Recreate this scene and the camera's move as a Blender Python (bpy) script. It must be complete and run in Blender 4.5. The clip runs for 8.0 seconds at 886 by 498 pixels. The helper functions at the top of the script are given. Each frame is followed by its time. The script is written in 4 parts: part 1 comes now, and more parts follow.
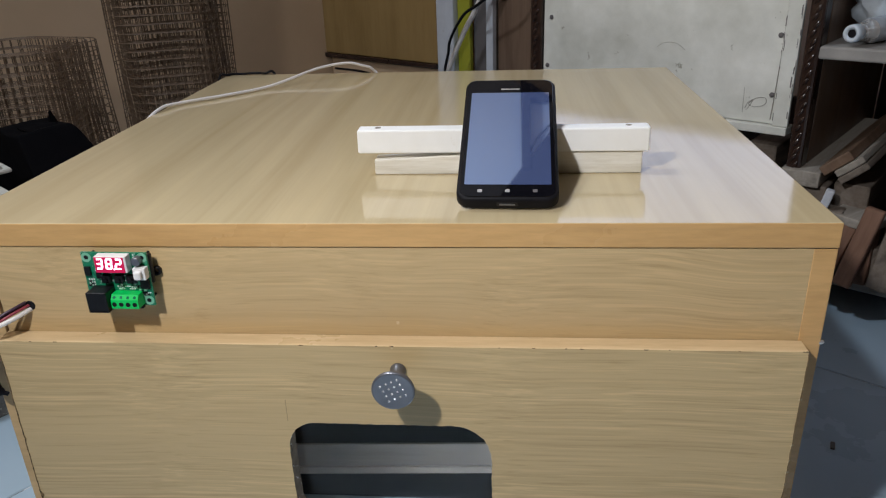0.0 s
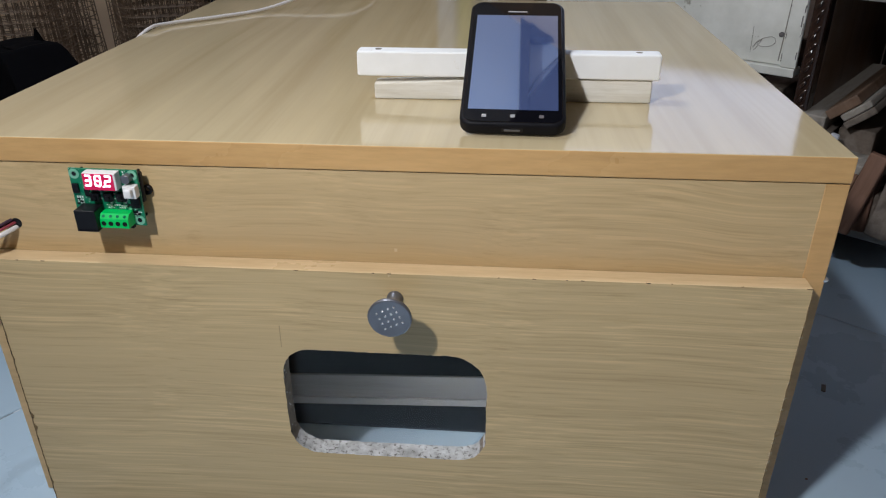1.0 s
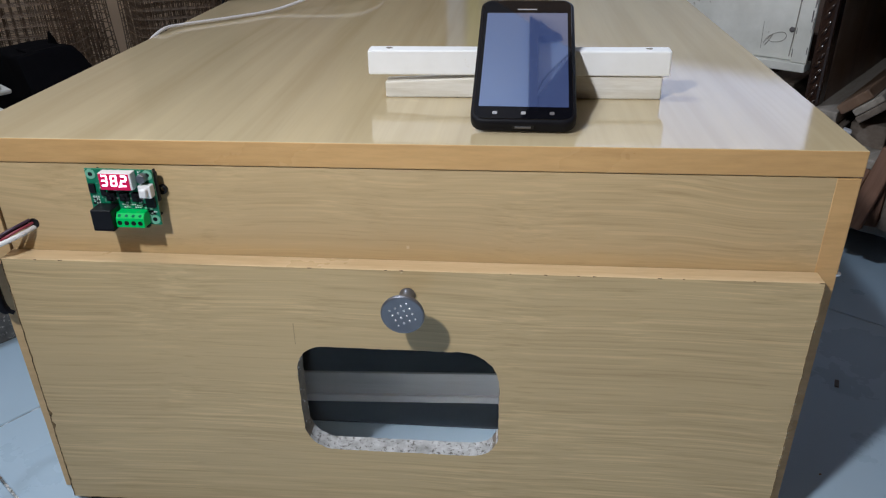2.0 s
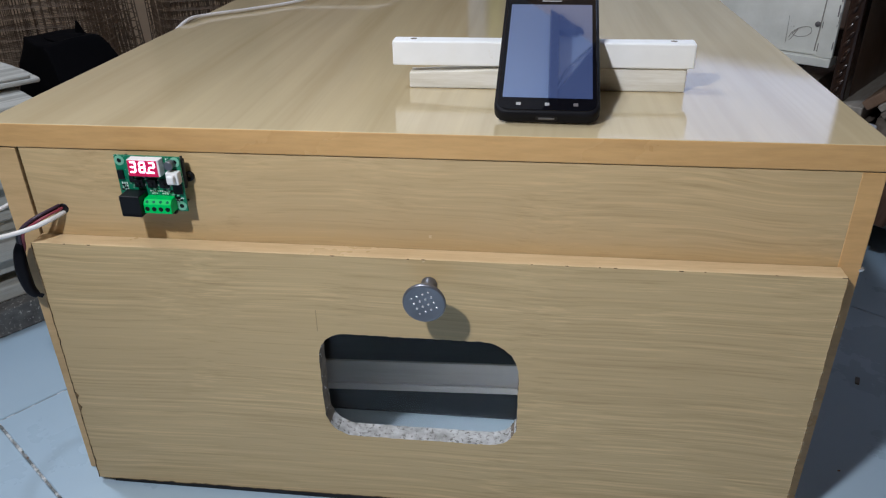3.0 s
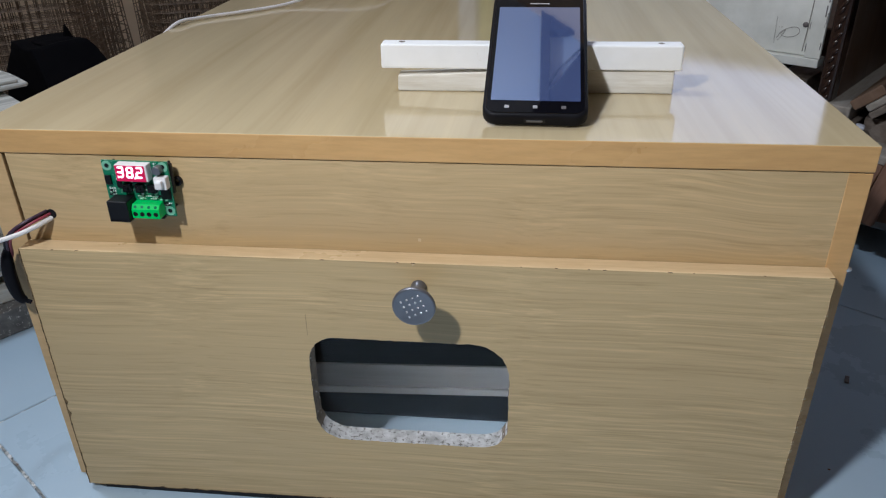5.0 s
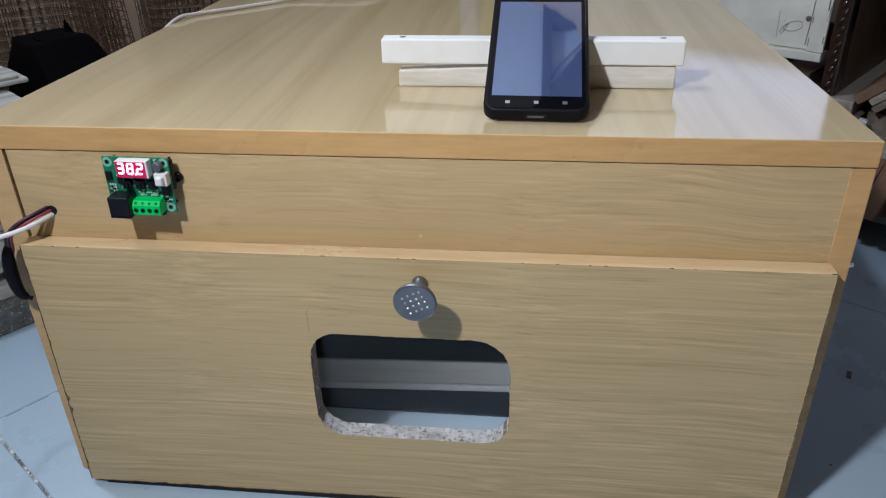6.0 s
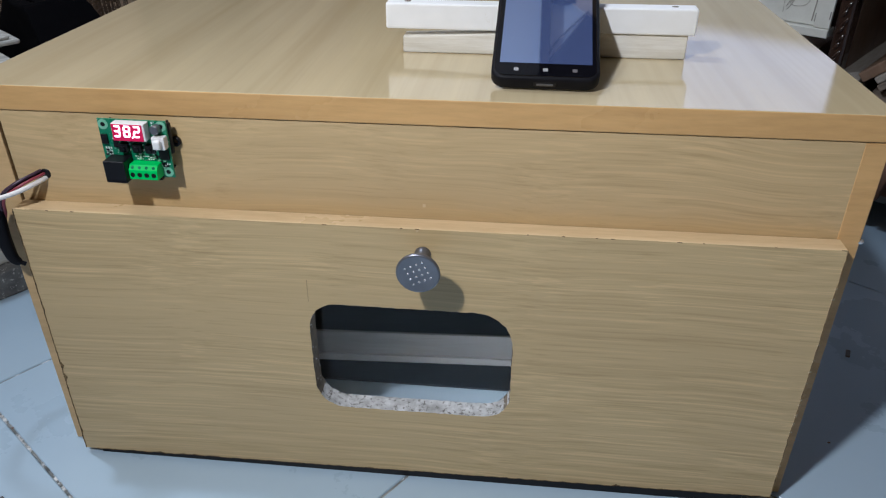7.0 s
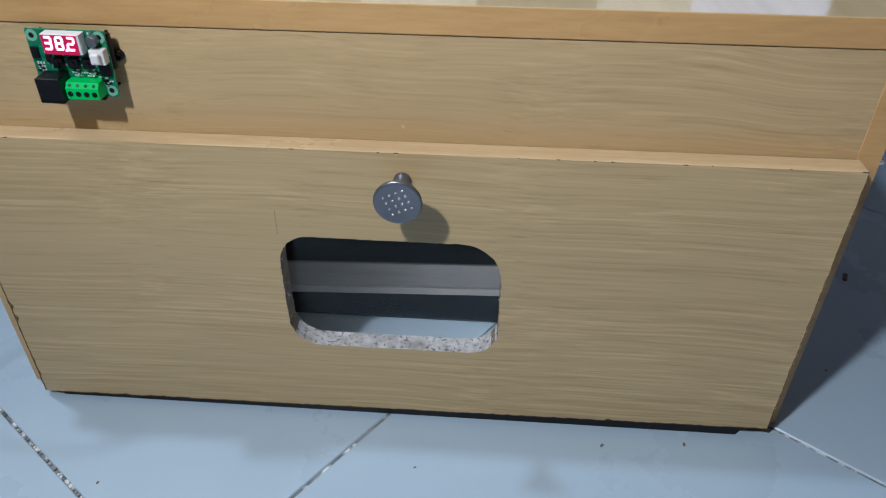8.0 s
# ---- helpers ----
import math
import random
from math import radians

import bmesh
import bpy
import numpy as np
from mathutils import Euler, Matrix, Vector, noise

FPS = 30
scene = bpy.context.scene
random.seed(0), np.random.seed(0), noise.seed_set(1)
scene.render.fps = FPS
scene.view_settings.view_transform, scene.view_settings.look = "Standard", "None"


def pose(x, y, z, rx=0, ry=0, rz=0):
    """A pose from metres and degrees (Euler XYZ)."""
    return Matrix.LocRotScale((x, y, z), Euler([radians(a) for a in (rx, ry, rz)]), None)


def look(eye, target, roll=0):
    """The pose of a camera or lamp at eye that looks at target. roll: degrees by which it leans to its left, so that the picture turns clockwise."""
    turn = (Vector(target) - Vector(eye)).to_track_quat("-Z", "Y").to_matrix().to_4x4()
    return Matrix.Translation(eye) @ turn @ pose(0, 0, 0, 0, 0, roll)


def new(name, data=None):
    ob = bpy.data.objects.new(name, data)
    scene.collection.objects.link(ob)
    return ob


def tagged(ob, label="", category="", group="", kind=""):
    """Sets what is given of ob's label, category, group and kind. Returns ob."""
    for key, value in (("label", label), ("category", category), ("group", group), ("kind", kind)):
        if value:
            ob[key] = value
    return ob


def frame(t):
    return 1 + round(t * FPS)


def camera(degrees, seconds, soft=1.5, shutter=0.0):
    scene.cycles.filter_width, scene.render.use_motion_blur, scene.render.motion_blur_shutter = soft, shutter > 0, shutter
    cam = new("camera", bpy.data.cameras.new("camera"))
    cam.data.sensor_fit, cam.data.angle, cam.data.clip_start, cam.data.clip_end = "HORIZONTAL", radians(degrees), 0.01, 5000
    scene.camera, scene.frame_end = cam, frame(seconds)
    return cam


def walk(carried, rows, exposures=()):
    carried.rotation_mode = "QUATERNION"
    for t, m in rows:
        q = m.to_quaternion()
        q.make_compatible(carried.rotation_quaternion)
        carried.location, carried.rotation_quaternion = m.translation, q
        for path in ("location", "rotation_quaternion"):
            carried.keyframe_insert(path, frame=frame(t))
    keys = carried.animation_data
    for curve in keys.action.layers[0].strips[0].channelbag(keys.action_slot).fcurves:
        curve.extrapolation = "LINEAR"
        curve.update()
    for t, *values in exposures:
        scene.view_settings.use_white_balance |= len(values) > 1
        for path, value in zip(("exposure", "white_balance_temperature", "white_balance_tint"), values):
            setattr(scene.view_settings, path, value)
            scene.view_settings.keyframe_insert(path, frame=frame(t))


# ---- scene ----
cam = camera(61.8, 8.0, 1.2)
PATH = [
    (0, (0.379, -0.453, 0.516), (0.207, 1.377, -0.274), -2.0),
    (0.5, (0.38, -0.459, 0.512), (0.192, 1.331, -0.36), -1.5),
    (1, (0.372, -0.446, 0.499), (0.226, 1.321, -0.426), -0.2),
    (1.5, (0.371, -0.446, 0.5), (0.227, 1.323, -0.422), -0.7),
    (2, (0.371, -0.45, 0.499), (0.198, 1.314, -0.427), -1.0),
    (2.2, (0.3705, -0.4509, 0.4989), (0.169, 1.303, -0.442), -0.95),
    (3.5, (0.367, -0.457, 0.498), (0.149, 1.296, -0.441), -0.9),
    (4, (0.369, -0.456, 0.498), (0.156, 1.298, -0.439), -0.9),
    (4.5, (0.37, -0.455, 0.499), (0.167, 1.3, -0.439), -0.9),
    (5.8, (0.3709, -0.4533, 0.4999), (0.173, 1.3, -0.442), -1.2),
    (6, (0.371, -0.453, 0.5), (0.167, 1.295, -0.451), -1.2),
    (6.5, (0.371, -0.454, 0.501), (0.164, 1.293, -0.45), -1.3),
    (7, (0.362, -0.447, 0.492), (0.182, 1.271, -0.516), 0.0),
    (7.5, (0.359, -0.427, 0.484), (0.23, 1.236, -0.62), 0.5),
    (8, (0.355, -0.404, 0.471), (0.244, 1.201, -0.717), 0.4),
]
walk(cam, [(t, look(eye, target, roll)) for t, eye, target, roll in PATH],
     [(0.0, -0.05, 6300, 10), (1.0, -0.08, 6100, 10), (3.5, -0.09, 5900, 10), (7.0, -0.10, 5850, 10), (8.0, -0.18, 5800, 10)])

import random as rnd
ROOM = -35.88            # the room's tile grid is turned by this against the box


# ---- light of the place, with added fill lamps ----
world = bpy.data.worlds.new("room_world")
scene.world = world
world.use_nodes = True
world.node_tree.nodes["Background"].inputs[0].default_value = (0.55, 0.66, 0.9, 1)
world.node_tree.nodes["Background"].inputs[1].default_value = 0.02


def lamp(name, kind, place, watts, colour, size=0.1, target=None, size_y=None):
    d = bpy.data.lights.new(name, kind)
    d.energy, d.color = watts, colour
    ob = new(name, d)
    if kind == "AREA":
        d.size = size
        if size_y:
            d.shape, d.size_y = "RECTANGLE", size_y
        ob.matrix_world = look(place, target)
    else:
        d.shadow_soft_size = size
        ob.location = place
    return ob


work_lamp = lamp("work_lamp_light", "AREA", (0.057, -0.482, 0.861), 7.1, (1.0, 0.975, 0.945), 0.05, (0.95, -0.12, 0.05))
work_lamp.data.shape = "DISK"
# added room fill, no known bulb: lifts back wall, box top and floor
lamp("room_fill_light", "POINT", (-0.42, 0.22, 1.75), 33.0, (0.86, 0.93, 1.0), 0.05)
# added fill hidden behind the door, only to brighten the inner rail
lamp("inner_fill_light", "POINT", (0.375, 0.032, 0.045), 0.15, (0.86, 0.93, 1.0), 0.012)


# ---- materials ----
def nodes(name, rough=0.5, metal=0.0, spec=0.5):
    m = bpy.data.materials.new(name)
    m.use_nodes = True
    t = m.node_tree
    b = t.nodes["Principled BSDF"]
    b.inputs["Roughness"].default_value = rough
    b.inputs["Metallic"].default_value = metal
    b.inputs["Specular IOR Level"].default_value = spec
    return m, t, b


def add(t, kind, **sets):
    n = t.nodes.new(kind)
    for k, val in sets.items():
        n.inputs[k.replace("_", " ")].default_value = val
    return n


def coords(t, scale, turn=(0, 0, 0)):
    tc = t.nodes.new("ShaderNodeTexCoord")
    mp = t.nodes.new("ShaderNodeMapping")
    mp.inputs["Scale"].default_value = scale
    mp.inputs["Rotation"].default_value = turn
    t.links.new(tc.outputs["Object"], mp.inputs["Vector"])
    return mp.outputs[0]


def ramp(t, source, stops):
    r = t.nodes.new("ShaderNodeValToRGB")
    while len(r.color_ramp.elements) < len(stops):
        r.color_ramp.elements.new(0.5)
    for e, (p, c) in zip(r.color_ramp.elements, stops):
        e.position, e.color = p, (*c, 1) if len(c) == 3 else c
    t.links.new(source, r.inputs[0])
    return r.outputs[0]


def blend(t, a, b, factor, mode="MIX"):
    n = t.nodes.new("ShaderNodeMix")
    n.data_type, n.blend_type = "RGBA", mode
    for socket, val in ((n.inputs[6], a), (n.inputs[7], b), (n.inputs[0], factor)):
        if hasattr(val, "links"):
            t.links.new(val, socket)
        else:
            socket.default_value = (*val, 1) if isinstance(val, tuple) else val
    return n.outputs[2]


def bump(t, b, source, strength, distance=0.001):
    n = add(t, "ShaderNodeBump", Strength=strength, Distance=distance)
    t.links.new(source, n.inputs["Height"])
    t.links.new(n.outputs[0], b.inputs["Normal"])


def grain_wood(name, light, dark, stretch, rough=0.35, fine=1.0, relief=0.08, broad=0.5, spec=0.5, coat=0.0):
    """Wood or printed laminate; stretch: pieces per metre along each axis, small along the grain."""
    m, t, b = nodes(name, rough, 0, spec)
    at = coords(t, stretch)
    n1 = add(t, "ShaderNodeTexNoise", Scale=1.0, Detail=6.0, Roughness=0.6, Distortion=0.35)
    n2 = add(t, "ShaderNodeTexNoise", Scale=5.0 * fine, Detail=4.0, Roughness=0.7)
    n3 = add(t, "ShaderNodeTexNoise", Scale=0.22, Detail=3.0, Roughness=0.5, Distortion=0.6)
    for n in (n1, n2, n3):
        t.links.new(at, n.inputs["Vector"])
    c1 = ramp(t, n1.outputs[0], [(0.32, dark), (0.52, light), (0.75, tuple(x * 1.06 for x in light))])
    c2 = ramp(t, n2.outputs[0], [(0.35, (0.84, 0.82, 0.78)), (0.6, (1, 1, 1))])
    c3 = ramp(t, n3.outputs[0], [(0.35, (0.88, 0.87, 0.84)), (0.65, (1.05, 1.04, 1.02))])
    c = blend(t, c1, c2, 0.75, "MULTIPLY")
    c = blend(t, c, c3, broad, "MULTIPLY")
    t.links.new(c, b.inputs["Base Color"])
    b.inputs["Coat Weight"].default_value = coat
    b.inputs["Coat Roughness"].default_value = 0.06
    smudge = add(t, "ShaderNodeTexNoise", Scale=9.0, Detail=5.0, Roughness=0.6)
    t.links.new(coords(t, (1, 1, 1)), smudge.inputs["Vector"])
    r = ramp(t, smudge.outputs[0], [(0.3, (rough * 0.75,) * 3), (0.7, (rough * 1.3,) * 3)])
    t.links.new(r, b.inputs["Roughness"])
    bump(t, b, n2.outputs[0], relief)
    return m


def mottled(name, a, c, scale=12.0, rough=0.5, metal=0.0, relief=0.1, spec=0.5, fleck=None, fleck_scale=120.0, fleck_at=0.62, per_piece=0.0):
    m, t, b = nodes(name, rough, metal, spec)
    at = coords(t, (1, 1, 1))
    n1 = add(t, "ShaderNodeTexNoise", Scale=scale, Detail=7.0, Roughness=0.62)
    n2 = add(t, "ShaderNodeTexNoise", Scale=fleck_scale, Detail=4.0, Roughness=0.7)
    for n in (n1, n2):
        t.links.new(at, n.inputs["Vector"])
    col = ramp(t, n1.outputs[0], [(0.3, a), (0.7, c)])
    if fleck:
        mask = ramp(t, n2.outputs[0], [(fleck_at, (0, 0, 0)), (fleck_at + 0.06, (1, 1, 1))])
        col = blend(t, col, fleck, mask)
    if per_piece:
        info = t.nodes.new("ShaderNodeObjectInfo")
        tone = ramp(t, info.outputs["Random"], [(0, (1 - per_piece,) * 3), (1, (1 + per_piece,) * 3)])
        col = blend(t, col, tone, 1.0, "MULTIPLY")
    t.links.new(col, b.inputs["Base Color"])
    r = ramp(t, n1.outputs[0], [(0.3, (rough * 0.8,) * 3), (0.7, (min(1, rough * 1.2),) * 3)])
    t.links.new(r, b.inputs["Roughness"])
    bump(t, b, n2.outputs[0], relief)
    return m


def glowing(name, colour, strength):
    m, t, b = nodes(name, 0.4)
    b.inputs["Base Color"].default_value = (*colour, 1)
    b.inputs["Emission Color"].default_value = (*colour, 1)
    b.inputs["Emission Strength"].default_value = strength
    return m


def laminate(name, base, along, rough, spec=0.5, contrast=1.0, waver=0.030, broad=0.0):
    """Printed oak laminate; along: 0 where the grain runs along x, 1 along y."""
    m, t, b = nodes(name, rough, 0, spec)

    raw = t.nodes.new("ShaderNodeTexCoord").outputs["Object"]
    drift = add(t, "ShaderNodeTexNoise", Scale=2.6, Detail=2.5, Roughness=0.5)
    t.links.new(raw, drift.inputs["Vector"])
    sway = t.nodes.new("ShaderNodeVectorMath")
    sway.operation = "MULTIPLY_ADD"
    t.links.new(drift.outputs["Color"], sway.inputs[0])
    sway.inputs[1].default_value = [0.0 if k == along else waver for k in range(3)]
    t.links.new(raw, sway.inputs[2])

    def stretched(long, cross, scale, detail):
        mp = t.nodes.new("ShaderNodeMapping")
        size = [cross, cross, cross]
        size[along] = long
        mp.inputs["Scale"].default_value = size
        t.links.new(sway.outputs[0], mp.inputs["Vector"])
        n = add(t, "ShaderNodeTexNoise", Scale=scale, Detail=detail, Roughness=0.6)
        t.links.new(mp.outputs[0], n.inputs["Vector"])
        return n.outputs[0]
    wide = stretched(0.9, 13, 1.0, 4.0)
    mid = stretched(3.2, 150, 1.0, 5.0)
    thin = stretched(9.0, 420, 1.0, 4.0)
    pale = stretched(4.2, 330, 1.3, 2.0)
    where = stretched(1.6, 16, 1.0, 2.0)
    lit = (1 + 0.17 * contrast, 1 + 0.17 * contrast, 1 + 0.17 * contrast)
    col = ramp(t, wide, [(0.30, tuple(x * y for x, y in zip(base, (0.93, 0.92, 0.90)))), (0.68, tuple(x * 1.05 for x in base))])
    col = blend(t, col, ramp(t, mid, [(0.30, (0.88, 0.86, 0.83)), (0.46, (1, 1, 1)), (0.58, (1, 1, 1)), (0.70, (1.05, 1.045, 1.03))]), 0.55 * contrast, "MULTIPLY")
    col = blend(t, col, ramp(t, thin, [(0.32, (0.82, 0.79, 0.74)), (0.45, (1, 1, 1)), (0.57, (1, 1, 1)), (0.68, (1.12, 1.11, 1.09))]), 0.75 * contrast, "MULTIPLY")
    # pale pore lines, in some bands of the print only
    line = ramp(t, pale, [(0.53, (1, 1, 1)), (0.62, lit), (0.70, lit)])
    shade = ramp(t, pale, [(0.36, (0.90, 0.88, 0.85)), (0.44, (1, 1, 1)), (0.6, (1, 1, 1))])
    band = ramp(t, where, [(0.36, (0.12, 0.12, 0.12)), (0.54, (1, 1, 1))])
    both = blend(t, line, shade, 1.0, "MULTIPLY")
    col = blend(t, col, blend(t, (1.0, 1.0, 1.0), both, band), 1.0 * contrast, "MULTIPLY")
    if broad:
        streak = stretched(0.8, 34, 1.0, 3.0)
        col = blend(t, col, ramp(t, streak, [(0.34, (0.86, 0.835, 0.78)), (0.50, (1, 1, 1)), (0.66, (1.08, 1.075, 1.06))]), broad, "MULTIPLY")
    t.links.new(col, b.inputs["Base Color"])
    smudge = add(t, "ShaderNodeTexNoise", Scale=7.0, Detail=6.0, Roughness=0.65)
    t.links.new(coords(t, (1, 1, 1)), smudge.inputs["Vector"])
    t.links.new(ramp(t, smudge.outputs[0], [(0.3, (rough * 0.88,) * 3), (0.72, (rough * 1.18,) * 3)]), b.inputs["Roughness"])
    bump(t, b, thin, 0.012)
    return m


TOP = laminate("laminate_top", (0.575, 0.472, 0.292), 1, 0.085, 1.0, 0.16, 0.020, 0.75)
FRONT = laminate("laminate_front", (0.548, 0.402, 0.207), 0, 0.32, 0.5, 1.02, 0.036)
FRONT_UPPER = laminate("laminate_upper_front", (0.566, 0.406, 0.210), 0, 0.32, 0.5, 0.78, 0.075, 0.40)
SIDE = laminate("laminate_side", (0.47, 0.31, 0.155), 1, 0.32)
EDGE = grain_wood("edge_band", (0.67, 0.405, 0.165), (0.62, 0.365, 0.145), (5, 5, 40), 0.3, 1.0, 0.02, 0.4)
# less saturated edge colour, for the left side board only
EDGE_LEFT = grain_wood("left_edge_band", (0.66, 0.45, 0.225), (0.60, 0.40, 0.19), (5, 5, 40), 0.35, 1.0, 0.03, 0.6)
# edge band lightened for the light that falls on the door's top face
EDGE_LIT = grain_wood("lit_edge_band", (0.74, 0.555, 0.33), (0.69, 0.505, 0.29), (5, 40, 40), 0.35, 1.0, 0.02, 0.4)
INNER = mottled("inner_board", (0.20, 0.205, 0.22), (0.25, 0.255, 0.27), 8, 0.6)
CHIP = mottled("chipboard_cut", (0.36, 0.355, 0.345), (0.72, 0.725, 0.725), 110, 0.9, 0, 1.0, 0.2, (0.20, 0.19, 0.175), 300, 0.55)
# darker copy of the cut chipboard, for the opening's shaded sides
CHIPSHADED = mottled("shaded_chipboard_cut", (0.17, 0.135, 0.10), (0.28, 0.23, 0.18), 110, 0.9, 0, 1.0, 0.2, (0.10, 0.085, 0.07), 300, 0.56)
CHIP_DARK = mottled("chipboard_dark_cut", (0.12, 0.075, 0.04), (0.30, 0.20, 0.10), 90, 0.9, 0, 0.8, 0.2, (0.04, 0.025, 0.015), 220, 0.5)
TILE = mottled("floor_tile_glaze", (0.425, 0.555, 0.675), (0.465, 0.595, 0.715), 5, 0.30, 0, 0.0, 0.5, None, 38, 0.72, 0.03)
GROUT = mottled("floor_grout", (0.10, 0.11, 0.11), (0.42, 0.43, 0.43), 40, 0.9, 0, 0.6, 0.2, (0.78, 0.79, 0.79), 60, 0.50)
PINE_ROUGH = grain_wood("rough_pine", (0.84, 0.82, 0.77), (0.66, 0.62, 0.53), (4, 50, 50), 0.65, 1.2, 0.2, 0.7, 0.3)
PINE = mottled("whitened_pine", (0.86, 0.86, 0.85), (0.93, 0.935, 0.94), 24, 0.6, 0, 0.12, 0.3, (0.78, 0.76, 0.71), 70, 0.66)
STEEL = mottled("brushed_knob_metal", (0.17, 0.175, 0.20), (0.23, 0.235, 0.265), 30, 0.36, 0.75, 0.02)
SHINY = mottled("bright_metal", (0.8, 0.8, 0.82), (0.9, 0.9, 0.9), 30, 0.25, 0.7, 0.02)
RUBBER = mottled("black_rubber", (0.005, 0.005, 0.007), (0.009, 0.009, 0.012), 40, 0.5, 0, 0.05, 0.12)
BLACKGLASS = mottled("phone_black_glass", (0.003, 0.003, 0.005), (0.004, 0.004, 0.006), 6, 0.03, 0, 0.0, 0.5)
SCREEN = mottled("phone_screen", (0.58, 0.73, 0.98), (0.59, 0.74, 0.99), 6, 0.03, 0.95, 0.0, 0.6)
SCREEN.node_tree.nodes["Principled BSDF"].inputs["Emission Color"].default_value = (0.10, 0.20, 0.85, 1)
SCREEN.node_tree.nodes["Principled BSDF"].inputs["Emission Strength"].default_value = 0.11
WHITEPLASTIC = mottled("white_plastic", (0.74, 0.73, 0.73), (0.82, 0.81, 0.80), 20, 0.4, 0, 0.03)
CABLE = mottled("white_cable_sheath", (0.72, 0.68, 0.66), (0.80, 0.77, 0.75), 40, 0.4, 0, 0.03)
GREENPCB = mottled("green_board", (0.006, 0.15, 0.075), (0.012, 0.24, 0.12), 60, 0.3, 0, 0.08, 0.5, (0.6, 0.75, 0.7), 420, 0.62)
SILK = mottled("white_board_print", (0.62, 0.72, 0.68), (0.75, 0.82, 0.78), 60, 0.5)
SOLDER = mottled("pale_green_pad", (0.16, 0.45, 0.30), (0.28, 0.58, 0.42), 90, 0.35)
TERMINAL = mottled("green_terminal", (0.004, 0.58, 0.10), (0.006, 0.66, 0.13), 40, 0.35, 0, 0.03)
CHIPBLACK = mottled("black_component", (0.004, 0.004, 0.006), (0.008, 0.008, 0.010), 50, 0.4, 0, 0.05, 0.3)
REDFACE = glowing("red_display_face", (0.42, 0.004, 0.055), 0.55)
SEGMENT = glowing("lit_segment", (1.0, 0.66, 0.80), 2.6)
REDWIRE = mottled("dark_red_wire", (0.22, 0.03, 0.05), (0.30, 0.05, 0.07), 50, 0.4)
PURPLEWIRE = mottled("purple_black_wire", (0.03, 0.012, 0.03), (0.06, 0.03, 0.055), 50, 0.4)
# for walls out of view: dark and warm, to dim the bounced fill
WALLDARK = mottled("dark_bounce_wall", (0.15, 0.088, 0.043), (0.19, 0.115, 0.06), 3, 0.8, 0, 0.08)
SPECKLED = mottled("speckled_chipboard_edge", (0.10, 0.10, 0.10), (0.20, 0.20, 0.195), 60, 0.9, 0, 0.9, 0.2, (0.45, 0.44, 0.42), 230, 0.58)
WALL = mottled("beige_wall_paint", (0.55, 0.385, 0.245), (0.64, 0.455, 0.30), 3, 0.8, 0, 0.08)
WALLPALE = mottled("white_wall_paint", (0.58, 0.60, 0.64), (0.64, 0.66, 0.70), 3, 0.8, 0, 0.05)
DARKROOF = mottled("dark_roof_timber", (0.03, 0.03, 0.04), (0.055, 0.055, 0.07), 8, 0.7, 0, 0.1)
MESHWIRE = mottled("rusty_mesh_wire", (0.085, 0.052, 0.030), (0.19, 0.125, 0.078), 40, 0.7, 0.0, 0.2)
BAG = mottled("black_cloth", (0.002, 0.002, 0.003), (0.005, 0.005, 0.006), 20, 0.85, 0, 0.3, 0.03)
OLDWOOD = grain_wood("grey_weathered_wood", (0.60, 0.61, 0.59), (0.25, 0.25, 0.24), (60, 4, 90), 0.8, 1.6, 0.5, 0.8, 0.2)
SCRAPLIGHT = grain_wood("pale_grey_scrap_wood", (0.36, 0.33, 0.30), (0.20, 0.18, 0.16), (30, 3, 30), 0.8, 1.6, 0.4, 0.8, 0.2)
SCRAP = grain_wood("grey_brown_scrap_wood", (0.22, 0.185, 0.16), (0.09, 0.074, 0.062), (30, 3, 30), 0.8, 1.6, 0.4, 0.8, 0.2)
SCRAPRED = grain_wood("red_brown_scrap_wood", (0.25, 0.145, 0.105), (0.13, 0.07, 0.05), (30, 30, 3), 0.75, 1.6, 0.4, 0.8, 0.2)
PANELWHITE = mottled("old_white_paint", (0.50, 0.505, 0.455), (0.84, 0.84, 0.80), 8, 0.55, 0, 0.1, 0.4, (0.34, 0.33, 0.28), 40, 0.655)
CARVED = mottled("dark_carved_wood", (0.020, 0.011, 0.009), (0.042, 0.023, 0.017), 40, 0.2, 0, 0.3)
BROWN = grain_wood("brown_board", (0.20, 0.13, 0.09), (0.13, 0.08, 0.055), (26, 26, 2), 0.45, 1.2, 0.1, 0.7)
YELLOWWOOD = grain_wood("yellow_brown_board", (0.33, 0.215, 0.085), (0.27, 0.17, 0.062), (10, 10, 1.4), 0.4, 1.0, 0.03, 0.7)
PALEBLUE = mottled("flaking_pale_blue_paint", (0.46, 0.48, 0.54), (0.60, 0.62, 0.67), 14, 0.7, 0, 0.3, 0.3, (0.25, 0.22, 0.2), 60, 0.66)
OLIVE = mottled("olive_yellow_plastic", (0.30, 0.30, 0.02), (0.36, 0.36, 0.03), 10, 0.5)
GREYBOARD = mottled("dark_grey_board", (0.10, 0.09, 0.095), (0.15, 0.135, 0.135), 10, 0.7)
SHELFGREY = mottled("dusty_grey_shelf", (0.22, 0.21, 0.20), (0.36, 0.345, 0.33), 16, 0.8, 0, 0.3)
BOTTLE = mottled("grey_clear_plastic", (0.24, 0.27, 0.32), (0.50, 0.53, 0.58), 40, 0.2, 0, 0.05)
